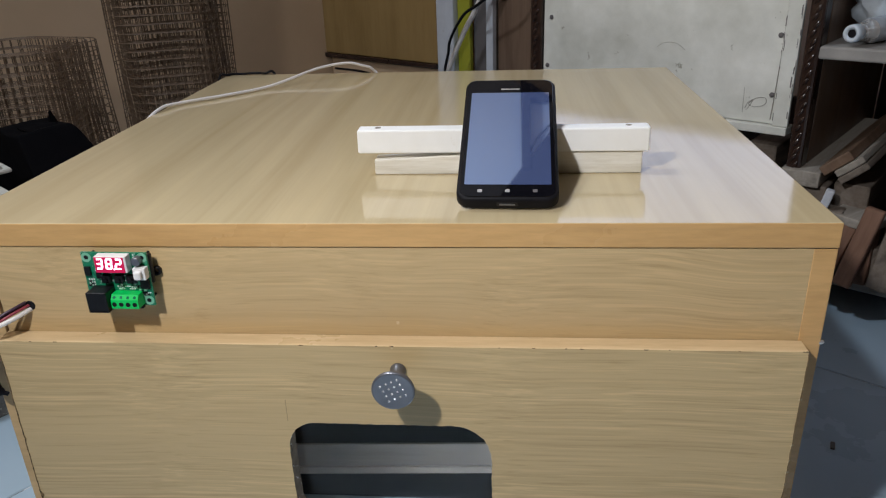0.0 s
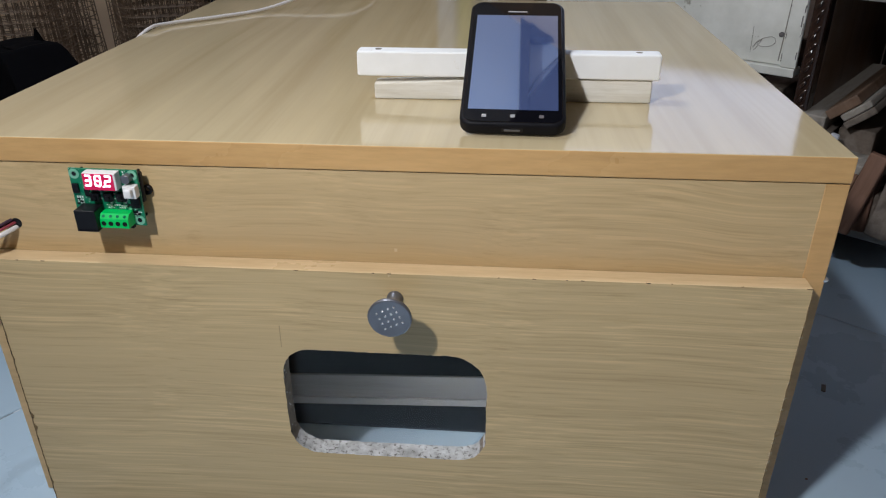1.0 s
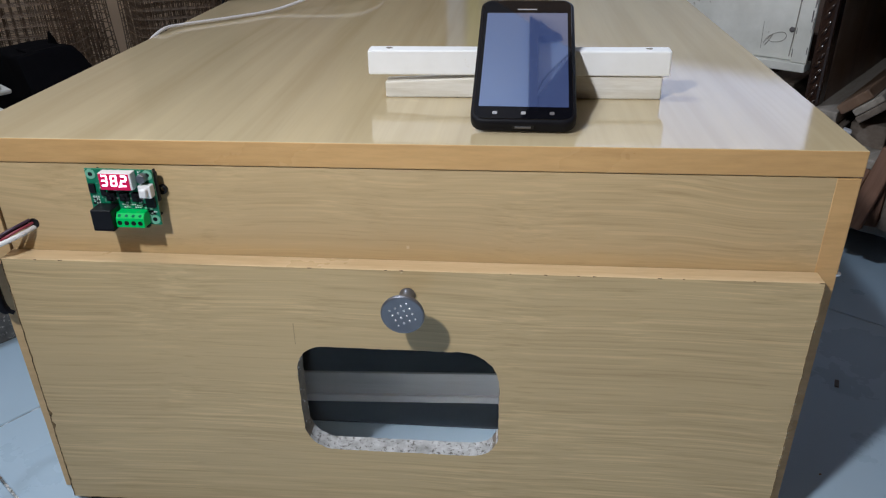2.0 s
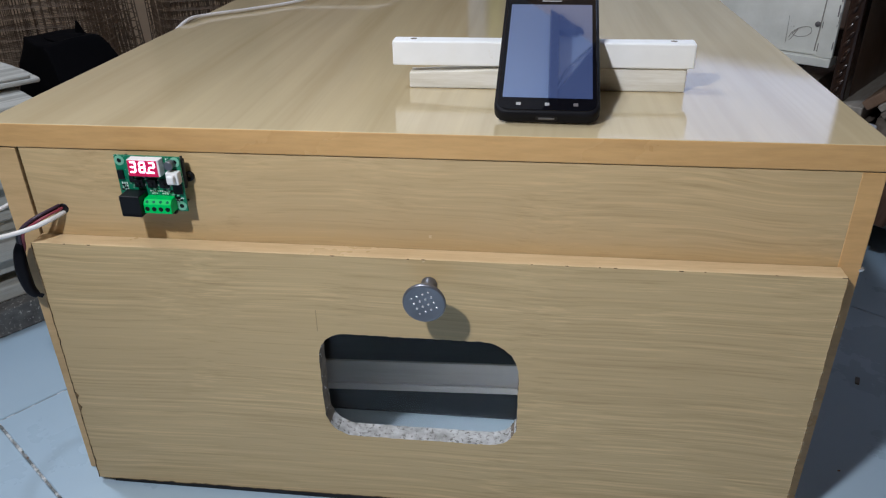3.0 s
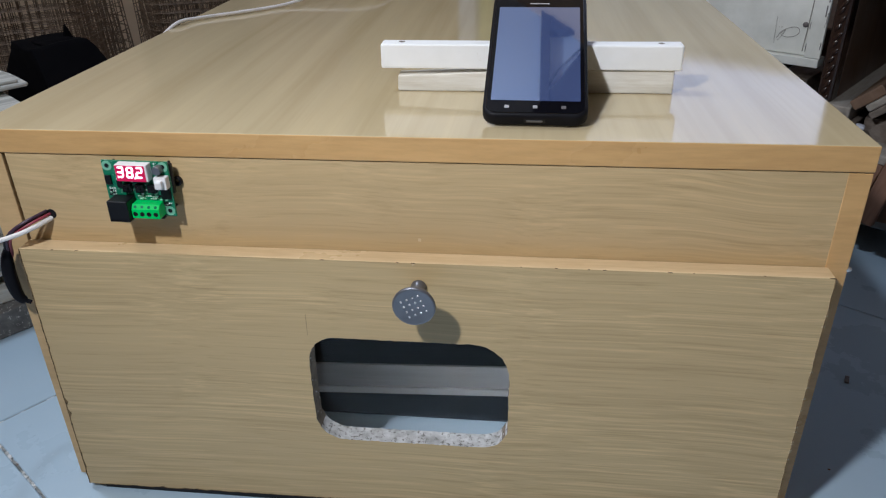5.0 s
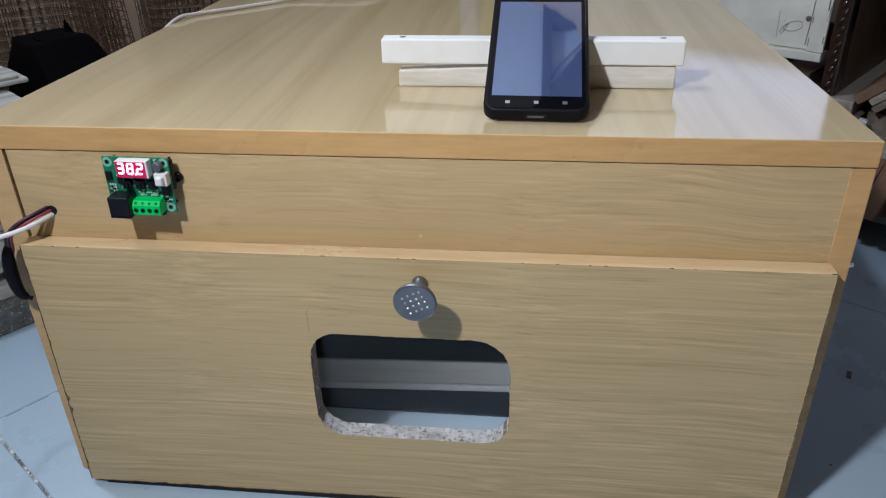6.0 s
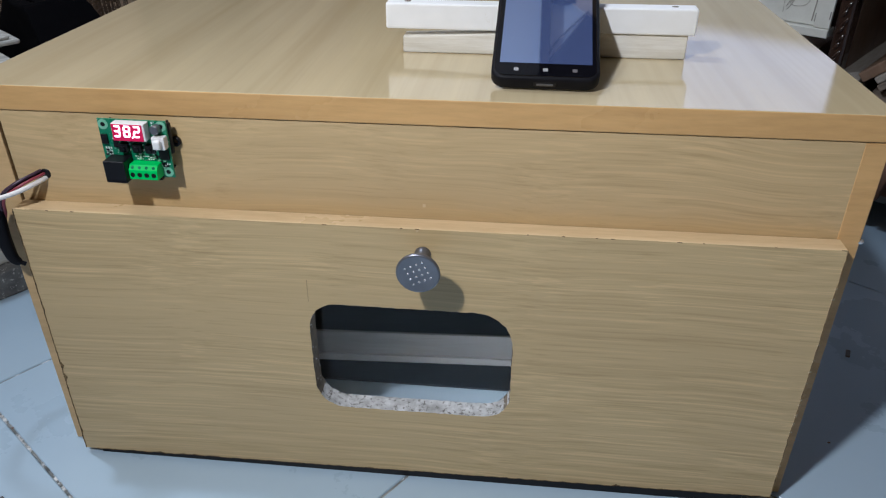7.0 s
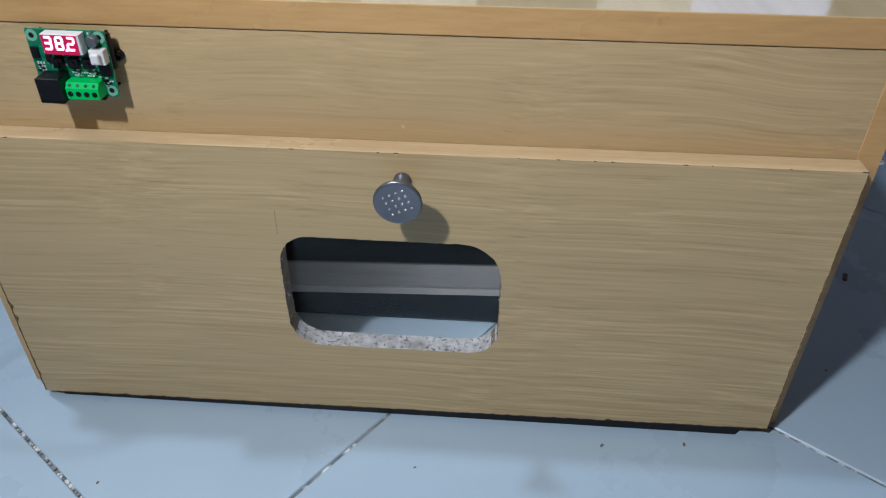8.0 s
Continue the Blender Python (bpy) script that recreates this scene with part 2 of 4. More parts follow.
BLUECLOTH = mottled("pale_blue_cloth", (0.40, 0.47, 0.55), (0.72, 0.78, 0.84), 14, 0.8, 0, 0.3)
UNLIT = mottled("unlit_floor_sheet", (0.012, 0.020, 0.032), (0.020, 0.031, 0.048), 20, 0.6, 0, 0.1)
PENCIL = mottled("pencil_grey", (0.20, 0.19, 0.17), (0.30, 0.28, 0.25), 40, 0.8)
RAIL = grain_wood("pale_grey_rail", (0.62, 0.615, 0.63), (0.52, 0.515, 0.53), (3, 60, 60), 0.6, 1.2, 0.1, 0.6, 0.3)
RAIL_BOUNCE = mottled("bounce_lit_rail", (0.80, 0.80, 0.82), (0.9, 0.9, 0.92), 14, 0.6)
CLEANWHITE = mottled("clean_white_paint", (0.92, 0.92, 0.94), (0.94, 0.94, 0.95), 5, 0.4, 0, 0.03)
ACRYLIC, _t, _b = nodes("clear_acrylic", 0.02, 0.0, 0.5)
_b.inputs["Transmission Weight"].default_value = 1.0
_b.inputs["IOR"].default_value = 1.25
FAINTLINE = mottled("faint_pencil", (0.34, 0.25, 0.13), (0.42, 0.31, 0.165), 60, 0.8)
SCUFFGREY = mottled("faint_grey_scuff", (0.40, 0.39, 0.35), (0.48, 0.47, 0.42), 40, 0.8)
GLOW = glowing("reflected_glow", (0.66, 0.74, 1.0), 0.76)
PALEMARK = mottled("pale_mark", (0.60, 0.47, 0.27), (0.68, 0.54, 0.33), 60, 0.6)


# ---- helpers ----
def part(name, bm, mats, parent, label="", smooth=False):
    me = bpy.data.meshes.new(name)
    bmesh.ops.recalc_face_normals(bm, faces=bm.faces[:])
    if smooth:
        for f in bm.faces:
            f.smooth = True
    bm.to_mesh(me)
    bm.free()
    for m in (mats if isinstance(mats, (list, tuple)) else [mats]):
        me.materials.append(m)
    ob = new(name, me)
    ob.parent = parent
    if label:
        tagged(ob, label)
    return ob


def thing(name, place, turn, label, category, group="", kind=""):
    ob = new(name)
    ob.matrix_world = pose(*place, 0, 0, turn)
    ob.empty_display_size = 0.02
    return tagged(ob, label, category, group, kind)


def room(x, y, z):
    """A place in the room's own axes (along the tiles), in world metres."""
    return Matrix.Rotation(radians(ROOM), 3, "Z") @ Vector((x, y, z))


def room_thing(name, x, y, z, label, category, turn=0, group="", kind=""):
    return thing(name, room(x, y, z), ROOM + turn, label, category, group, kind)


def box(x0, x1, y0, y1, z0, z1, bevel=0.001, bm=None, m=None, rough=0.0, cuts=0):
    own = bmesh.new()
    bmesh.ops.create_cube(own, size=1, matrix=Matrix.Translation(((x0 + x1) / 2, (y0 + y1) / 2, (z0 + z1) / 2)) @ Matrix.Diagonal((x1 - x0, y1 - y0, z1 - z0, 1)))
    if bevel:
        bmesh.ops.bevel(own, geom=own.edges[:], offset=bevel, segments=2, profile=0.5, affect="EDGES")
    if cuts:
        bmesh.ops.subdivide_edges(own, edges=[e for e in own.edges if e.calc_length() > 0.02], cuts=cuts, use_grid_fill=True)
    if rough:
        for vert in own.verts:
            vert.co += noise.noise_vector(vert.co * 45) * rough
    if m is not None:
        own.transform(m)
    if bm is None:
        return own
    keep = bpy.data.meshes.new("join")
    own.to_mesh(keep)
    own.free()
    bm.from_mesh(keep)
    bpy.data.meshes.remove(keep)
    return bm


def lathe(profile, segments=40, m=None):
    """Turned round local z from (radius, height) pairs."""
    bm = bmesh.new()
    rings = []
    for r, h in profile:
        if r < 1e-6:
            rings.append([bm.verts.new((0, 0, h))])
        else:
            rings.append([bm.verts.new((r * math.cos(a), r * math.sin(a), h)) for a in (2 * math.pi * i / segments for i in range(segments))])
    for a, b in zip(rings, rings[1:]):
        for i in range(segments):
            j = (i + 1) % segments
            if len(a) == 1 and len(b) == 1:
                continue
            if len(a) == 1:
                bm.faces.new((a[0], b[i], b[j]))
            elif len(b) == 1:
                bm.faces.new((a[i], a[j], b[0]))
            else:
                bm.faces.new((a[i], a[j], b[j], b[i]))
    if m is not None:
        bm.transform(m)
    return bm


def glide(points, steps=10):
    """A smooth line through the points."""
    p = [Vector(q) for q in points]
    p = [2 * p[0] - p[1]] + p + [2 * p[-1] - p[-2]]
    out = []
    for a, b, c, d in zip(p, p[1:], p[2:], p[3:]):
        for i in range(steps):
            s = i / steps
            out.append(0.5 * ((2 * b) + (c - a) * s + (2 * a - 5 * b + 4 * c - d) * s * s + (3 * b - a - 3 * c + d) * s ** 3))
    out.append(p[-2])
    return out


def tube(points, radius, steps=10, sides=10, smooth=True, taper=None):
    line = glide(points, steps) if smooth else [Vector(q) for q in points]
    bm = bmesh.new()
    rings = []
    up = Vector((0.13, 0.2, 0.97))
    for i, q in enumerate(line):
        way = (line[min(i + 1, len(line) - 1)] - line[max(i - 1, 0)]).normalized()
        side = way.cross(up).normalized()
        rise = side.cross(way)
        r = radius if taper is None else radius * taper(i / (len(line) - 1))
        rings.append([bm.verts.new(q + r * (side * math.cos(a) + rise * math.sin(a))) for a in (2 * math.pi * k / sides for k in range(sides))])
    for a, b in zip(rings, rings[1:]):
        for k in range(sides):
            bm.faces.new((a[k], a[(k + 1) % sides], b[(k + 1) % sides], b[k]))
    bm.faces.new(rings[0])
    bm.faces.new(rings[-1])
    return bm


def rounded(x0, x1, z0, z1, radii, n=10):
    """Outline of a rounded rectangle, counter-clockwise from the lower right; radii: br, tr, tl, bl."""
    out = []
    for (cx, cz, r, a0) in ((x1 - radii[0], z0 + radii[0], radii[0], -90), (x1 - radii[1], z1 - radii[1], radii[1], 0), (x0 + radii[2], z1 - radii[2], radii[2], 90), (x0 + radii[3], z0 + radii[3], radii[3], 180)):
        for i in range(n + 1):
            a = radians(a0 + 90 * i / n)
            out.append((cx + r * math.cos(a), cz + r * math.sin(a)))
    return out


def plate(outline, y0, y1, bevel=0.0):
    """A plate with the outline in x and z, from y0 (front) to y1."""
    bm = bmesh.new()
    f = bm.faces.new([bm.verts.new((x, y0, z)) for x, z in outline])
    ext = bmesh.ops.extrude_face_region(bm, geom=[f])
    bmesh.ops.translate(bm, vec=(0, y1 - y0, 0), verts=[e for e in ext["geom"] if isinstance(e, bmesh.types.BMVert)])
    if bevel:
        rim = [e for e in bm.edges if abs(e.verts[0].co.y - e.verts[1].co.y) < 1e-6]
        bmesh.ops.bevel(bm, geom=rim, offset=bevel, segments=3, profile=0.5, affect="EDGES")
    return bm


# ---- floor, walls, ceiling ----
floor = room_thing("floor", 0, 0, 0, "pale blue-grey glazed floor tiles with dark worn joints", "floor", kind="structure")
part("grout_bed", box(-2.4, 3.0, -3.0, 2.4, -0.06, -0.0016, 0), GROUT, floor, "dark gritty joint filling")
# right and front walls are unseen, coloured to hold back bounced light
walls = [("wall_left", -1.06, -1.0, -3.0, 2.4, WALL), ("wall_back", -1.0, 2.4, 1.42, 1.5, WALL), ("unseen_wall_right", 2.4, 2.46, -3.0, 1.42, WALLDARK), ("unseen_wall_front", -1.0, 2.4, -2.66, -2.6, WALLDARK)]
for name, x0, x1, y0, y1, m in walls:
    w = room_thing(name, 0, 0, 0, "plain painted plaster wall", "wall", kind="structure")
    part("plaster", box(x0, x1, y0, y1, 0, 2.6, 0), m, w)
ceiling = tagged(new("ceiling"), "white painted ceiling with dark timber across part of it", "ceiling", kind="structure")
ceiling.matrix_world = pose(0, 0, 0, 0, 0, ROOM)
part("slab", box(-1.06, 2.46, -3.0, 2.4, 2.6, 2.66, 0), WALLPALE, ceiling)
part("loft_boarding", box(-0.29, 2.4, -0.8, 1.4, 2.56, 2.598, 0.002), DARKROOF, ceiling, "dark boarded part of the ceiling")
beam = tagged(new("ceiling_beam"), "dark timber fixed under the white ceiling", "beam", kind="structure")
part("beam_body", box(0.41, 0.447, 1.05, 1.46, 2.55, 2.598, 0.003), DARKROOF, beam)
part("beam_block", box(0.447, 0.57, 1.36, 1.46, 2.545, 2.598, 0.01, None, None, 0.014, 3), DARKROOF, beam)
part("ceiling_wire", tube([(0.42, 1.06, 2.57), (0.44, 1.12, 2.575), (0.47, 1.19, 2.575), (0.54, 1.27, 2.575), (0.60, 1.33, 2.575)], 0.003, 6, 6), DARKROOF, beam)

# ---- the box ----
cabinet = thing("wooden_box", (0.287, 0.3, 0), 0, "large light-oak laminate wooden box with a lower front door", "wooden box")
BX, BY = 0.287, 0.3


def boxed(x0, x1, y0, y1, z0, z1, bevel=0.0008):
    return box(x0 - BX, x1 - BX, y0 - BY, y1 - BY, z0, z1, bevel)


def by_facing(bm, rule):
    for f in bm.faces:
        f.normal_update()
        f.material_index = rule(f.normal)
    return bm


def slab_rule(n):
    return 0 if n.z > 0.8 else (1 if abs(n.y) > 0.5 or abs(n.x) > 0.5 else 0)


part("top_board", by_facing(boxed(-0.025, 0.598, 0.015, 0.607, 0.315, 0.333), slab_rule), [TOP, EDGE], cabinet, "glossy oak laminate top board with an orange edge band")
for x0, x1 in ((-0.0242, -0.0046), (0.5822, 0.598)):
    part("side_board", by_facing(boxed(x0, x1, 0.016, 0.605, 0.0, 0.3142), lambda n: 1 if n.y < -0.5 else 0), [SIDE, EDGE_LEFT if x0 < 0 else EDGE], cabinet, "oak laminate side board with an orange front edge")
part("upper_front_board", boxed(-0.0022, 0.5832, 0.0162, 0.034, 0.226, 0.3146), FRONT_UPPER, cabinet, "inset oak laminate upper front board")
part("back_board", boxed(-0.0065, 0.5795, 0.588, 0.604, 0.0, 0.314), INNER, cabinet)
# added dark sheet: the floor's shade beyond the light patch, done by colour
part("shade_sheet", boxed(-0.004, 0.579, 0.119, 0.586, 0.0005, 0.0025), UNLIT, cabinet, "dark sheet standing for the unlit floor inside the box")


def skewed(bm):
    for q in bm.verts:
        q.co.y += 0.045 * (q.co.x + BX - 0.36)
    return bm


part("inner_rail", skewed(boxed(-0.0040, 0.5795, 0.157, 0.160, 0.0110, 0.0385)), RAIL, cabinet, "grey wooden rail low inside the box")
# rail's lower part: light bounced off the floor is put into its colour
part("rail_foot", skewed(boxed(-0.0040, 0.5795, 0.155, 0.160, 0.0028, 0.0107)), RAIL_BOUNCE, cabinet, "strip under the inner rail, pale for the light bounced onto it")

# the door with its cut-out
DX0, DX1, DZ0, DZ1, DT = 0.0, 0.5845, 0.0050, 0.2445, 0.0155
rnd.seed(4)
hole = rounded(0.2125, 0.368, 0.0755, 0.1765, (0.022, 0.03, 0.022, 0.024), 12)


def inserted(loop, step):
    out = []
    for (xa, za), (xb, zb) in zip(loop, loop[1:] + loop[:1]):
        k = max(1, int(math.hypot(xb - xa, zb - za) / step))
        out += [(xa + (xb - xa) * i / k, za + (zb - za) * i / k) for i in range(k)]
    return out


def ragged(loop, amount, seed):
    r = rnd.Random(seed)
    return [(x + r.uniform(-amount, amount), z + r.uniform(-amount, amount)) for x, z in loop]


inner = ragged(inserted(hole, 0.0025), 0.00045, 5)
outer = inserted([(DX1, DZ0), (DX1, DZ1), (DX0, DZ1), (DX0, DZ0)], 0.004)
chips = {k: rnd.uniform(0.0, 0.0022) for k in range(400)}
outer = [(x - (chips[int(z * 1000)] ** 2 * 55 if x == DX1 and 0.03 < z < 0.2 else 0) + (rnd.uniform(-0.0003, 0.0003) if x in (DX0, DX1) else 0) - (0.002 + 0.004 * (DZ1 - z) / DZ1) * (x == DX0), z + (rnd.uniform(-0.0004, 0.0004) if z < DZ1 else 0) + (0.0058 * x / DX1 if z == DZ0 else 0)) for x, z in outer]
bm = bmesh.new()
sheets = []
for y in (0.0, DT):
    vi = [bm.verts.new((x - BX, y - BY, z)) for x, z in inner]
    vo = [bm.verts.new((x - BX, y - BY, z)) for x, z in outer]
    ed = [bm.edges.new((a, b)) for ring in (vi, vo) for a, b in zip(ring, ring[1:] + ring[:1])]
    fill = bmesh.ops.triangle_fill(bm, use_beauty=True, use_dissolve=False, edges=ed, normal=(0, -1, 0))
    sheets.append((vi, vo))
for f in bm.faces:
    f.material_index = 0
for ring, index in ((0, 1), (1, 2)):
    a, b = sheets[0][ring], sheets[1][ring]
    for i in range(len(a)):
        j = (i + 1) % len(a)
        f = bm.faces.new((a[i], a[j], b[j], b[i]))
        top = ring == 1 and min(a[i].co.z, a[j].co.z) > DZ1 - 0.001
        # upright faces of the opening get their shade by colour
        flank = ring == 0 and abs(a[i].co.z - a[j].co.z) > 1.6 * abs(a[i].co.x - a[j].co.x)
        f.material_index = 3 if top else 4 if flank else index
door = part("door_board", bm, [FRONT, CHIP, CHIP_DARK, EDGE_LIT, CHIPSHADED], cabinet, "lower oak laminate door with a rough sawn round-cornered opening")

pane = part("window_pane", boxed(0.185, 0.395, 0.0162, 0.0182, 0.05, 0.205, 0.0004), ACRYLIC, cabinet, "clear acrylic pane behind the opening")
pane.visible_shadow = False

def chip_shade_rim(points, inward, width, seed):
    """A ragged dark strip along an edge: broken laminate and the gap's shade in one colour."""
    r = rnd.Random(seed)
    bm = bmesh.new()
    rows = []
    for k, (x, z) in enumerate(points):
        w = width * (0.35 + 0.9 * abs(noise.noise(Vector((k * 0.61, seed, 0)))) + (r.uniform(0.6, 1.6) if r.random() < 0.07 else 0))
        rows.append([bm.verts.new((x + dx - BX, y - BY, z + dz)) for dx, dz, y in ((0, 0, -0.00035), (inward[0] * w, inward[1] * w, -0.00035), (inward[0] * w, inward[1] * w, 0.0006), (0, 0, 0.0006))])
    for a, b in zip(rows, rows[1:]):
        for i in range(4):
            bm.faces.new((a[i], a[(i + 1) % 4], b[(i + 1) % 4], b[i]))
    return bm


left_rim = sorted([q for q in outer if q[0] < -0.0015], key=lambda q: q[1])
right_rim = sorted([q for q in outer if q[0] > 0.578], key=lambda q: q[1])
low_rim = sorted([q for q in outer if q[1] < 0.0118 and -0.004 < q[0] < 0.58])
for pts, inward, width, seed in ((left_rim, (1, 0), 0.0016, 3), (right_rim, (-1, 0), 0.0003, 7), (low_rim, (0, 1), 0.0006, 11)):
    part("chip_shade_rim", chip_shade_rim(pts, inward, width, seed), CHIP_DARK, cabinet, "dark ragged edge: chipped laminate and the shade of the gap")
# black filler that paints the dark gap below the door
bm = boxed(0.008, 0.563, 0.0012, 0.0135, 0.0002, 0.0046, 0.0004)
for q in bm.verts:
    if q.co.z > 0.002:
        q.co.z += 0.0056 * (q.co.x + BX) / DX1
part("gap_shade_strip", bm, CHIPBLACK, cabinet, "black strip standing for the shade in the gap under the door")
top_nicks = rnd.Random(17)
for k in range(12):
    x = top_nicks.uniform(0.01, 0.56)
    w = top_nicks.uniform(0.0004, 0.0016)
    part("edge_nick", box(x - w - BX, x + w - BX, -0.0003 - BY, 0.0004 - BY, DZ1 - 0.0002, DZ1 + 0.0001, 0.00005), CHIP_DARK, cabinet)

# pale splinters standing out along the side of the door
bm = bmesh.new()
slivers = rnd.Random(23)
for k in range(16):
    z = slivers.uniform(0.03, 0.22)
    w = slivers.uniform(0.0003, 0.0007)
    box(-0.0013, 0.0010, -0.0003, 0.0003, -w, w, 0, bm, Matrix.Translation((DX1 - BX, 0.0002 - BY, z)) @ Matrix.Rotation(slivers.uniform(-1.2, 0.2), 4, "Y"))
tagged(part("edge_splinters", bm, PALEMARK, cabinet, "small pale splinters along the sawn door edge"), kind="stuff")

# splinters along the sawn rim, then small marks on the laminate
bm = bmesh.new()
for i in range(70):
    x, z = inner[rnd.randrange(len(inner))]
    s = rnd.uniform(0.0003, 0.0008)
    box(-s, s, -s * 0.8, s * 0.8, -s * 0.6, s * 0.6, 0, bm, Matrix.Translation((x - BX, rnd.uniform(0.001, 0.0145) - BY, z)) @ Euler((rnd.random() * 3, rnd.random() * 3, rnd.random() * 3)).to_matrix().to_4x4())
tagged(part("splinters", bm, CHIP, cabinet, "loose pale wood splinters along the sawn rim"), kind="stuff")
# the first mark paints the glint above the knob
for name, x0, x1, z0, z1, y in (("laminate_mark", 0.2965, 0.2985, 0.234, 0.2435, -0.0002), ("laminate_mark", 0.2990, 0.3012, 0.2535, 0.2562, 0.0160), ("laminate_mark", 0.2135, 0.2140, 0.178, 0.197, -0.0002)):
    part(name, box(x0 - BX, x1 - BX, y - BY, y + 0.0008 - BY, z0, z1, 0.0001, None, None, 0.0004), PALEMARK if x0 > 0.25 else FAINTLINE, cabinet, "faint pale mark on the laminate" if x0 > 0.25 else "thin pencil line on the laminate")

# door knob
knob = thing("door_knob", (0.3008, 0.0, 0.2250), 0, "grey metal door knob with a dimpled round face", "knob")
knob.matrix_world = pose(0.3008, 0.0, 0.2250) @ Matrix.Diagonal((0.94, 0.97, 0.94, 1))
turn = Matrix.Rotation(radians(90), 4, "X")
part("stem", lathe([(0, 0.0), (0.0062, 0.0), (0.0062, 0.0015), (0.0048, 0.003), (0.0046, 0.011), (0.0075, 0.018), (0.0146, 0.0238), (0.0160, 0.0257), (0.0163, 0.027), (0.0155, 0.0284), (0.0142, 0.0282), (0.006, 0.0272), (0, 0.0270)], 48, turn), STEEL, knob, "flared brushed metal body", True)
for i in range(4):
    for j in range(4):
        a, b = (i - 1.5) * 0.0047, (j - 1.5) * 0.0047
        x, z = a * math.cos(0.45) - b * math.sin(0.45), a * math.sin(0.45) + b * math.cos(0.45)
        h = 0.0272 + 0.0011 * ((x * x + z * z) / 0.0138 ** 2)
        part("dimple", lathe([(0.0009, -0.0004), (0.0009, 0.0002), (0.0006, 0.0005), (0, 0.0006)], 10, Matrix.Translation((x, -h, z)) @ turn), SHINY, knob, "", True)

# ---- thermostat board ----
stat = thing("thermostat_module", (0.1035, 0.0178, 0.2965), 0, "small green thermostat circuit board showing 38.2 in lit red digits", "thermostat")
stat.matrix_world = pose(0.1013, 0.0178, 0.2940, 0, 0.6, 0)
Y0 = -0.0122                                  # face of the board, from the panel
board = part("circuit_board", box(-0.0243, 0.0243, Y0, Y0 + 0.0016, -0.0208, 0.0208, 0.0003), GREENPCB, stat, "green circuit board with pale markings")
for x, z in ((-0.0205, 0.0168), (0.0202, -0.0165), (0.0205, 0.0170)):
    part("mounting_pad", lathe([(0.0017, 0), (0.0017, 0.0003), (0.0024, 0.0003), (0.0024, 0.00012), (0.0029, 0.00012), (0.0029, 0.0003), (0.0036, 0.0003), (0.0036, 0)], 28, Matrix.Translation((x, Y0, z)) @ turn), SOLDER, board, "pale double ring round a mounting hole")
    part("mounting_hole", lathe([(0.0016, 0), (0.0016, 0.00025), (0, 0.00025)], 20, Matrix.Translation((x, Y0, z)) @ turn), CHIPBLACK, board, "dark drilled mounting hole")
    part("spacer", lathe([(0.0010, -0.0106), (0.0010, 0.0), (0.0008, 0.0002), (0, 0.0002)], 12, Matrix.Translation((x, Y0 + 0.0015, z)) @ turn), CHIPBLACK, stat)
part("back_cover", box(0.0130, 0.0252, Y0 + 0.0020, Y0 + 0.0060, -0.0040, 0.0185, 0.001), CHIPBLACK, stat, "black backing behind the circuit board")
disp = part("display", box(-0.0110, 0.0122, Y0 - 0.0072, Y0, 0.0082, 0.0205, 0.0005), WHITEPLASTIC, stat, "white three-digit display housing")
part("display_face", box(-0.0106, 0.0108, Y0 - 0.0075, Y0 - 0.0071, 0.0084, 0.0201, 0.0001), REDFACE, disp, "dark red display face")
SEGS = {"3": "abcdg", "8": "abcdefg", "2": "abdeg"}
for k, digit in enumerate("382"):
    cx, cz, w, h, tk = -0.0070 + 0.0069 * k, 0.0152, 0.0019, 0.0036, 0.00064
    shape = {"a": (-w, w, h - tk, h + tk), "g": (-w, w, -tk, tk), "d": (-w, w, -h - tk, -h + tk), "b": (w - tk, w + tk, 0.0004, h - 0.0003), "c": (w - tk, w + tk, -h + 0.0003, -0.0004), "f": (-w - tk, -w + tk, 0.0004, h - 0.0003), "e": (-w - tk, -w + tk, -h + 0.0003, -0.0004)}
    bm = bmesh.new()
    for g in SEGS[digit]:
        x0, x1, z0, z1 = shape[g]
        box(cx + x0, cx + x1, Y0 - 0.0077, Y0 - 0.0074, cz + z0, cz + z1, 0.00025, bm)
    for q in bm.verts:
        q.co.x += (q.co.z - cz) * 0.09
    part("digit", bm, SEGMENT, disp, "lit digit " + digit)
part("decimal_point", lathe([(0.0007, 0), (0.0007, 0.0003), (0, 0.0003)], 12, Matrix.Translation((0.0034, Y0 - 0.0074, 0.0112)) @ turn), SEGMENT, disp)
relay = part("relay", box(-0.0190, -0.0040, Y0 - 0.0135, Y0, -0.0208, -0.0050, 0.0007), CHIPBLACK, stat, "black relay block")
part("relay_rim", box(-0.0184, -0.0046, Y0 - 0.0138, Y0 - 0.0134, -0.0201, -0.0188, 0.0001), RUBBER, relay)
profile = [(0.0, -0.0190), (-0.0098, -0.0190), (-0.0098, -0.0122), (-0.0070, -0.0088), (0.0, -0.0088)]
bm = bmesh.new()
f = bm.faces.new([bm.verts.new((-0.0036, Y0 + y, z)) for y, z in profile])
grown = bmesh.ops.extrude_face_region(bm, geom=[f])
bmesh.ops.translate(bm, vec=(0.0204, 0, 0), verts=[e for e in grown["geom"] if isinstance(e, bmesh.types.BMVert)])
bmesh.ops.bevel(bm, geom=bm.edges[:], offset=0.0004, segments=2, profile=0.5, affect="EDGES")
term = part("terminal_block", bm, TERMINAL, stat, "bright green screw terminal block")
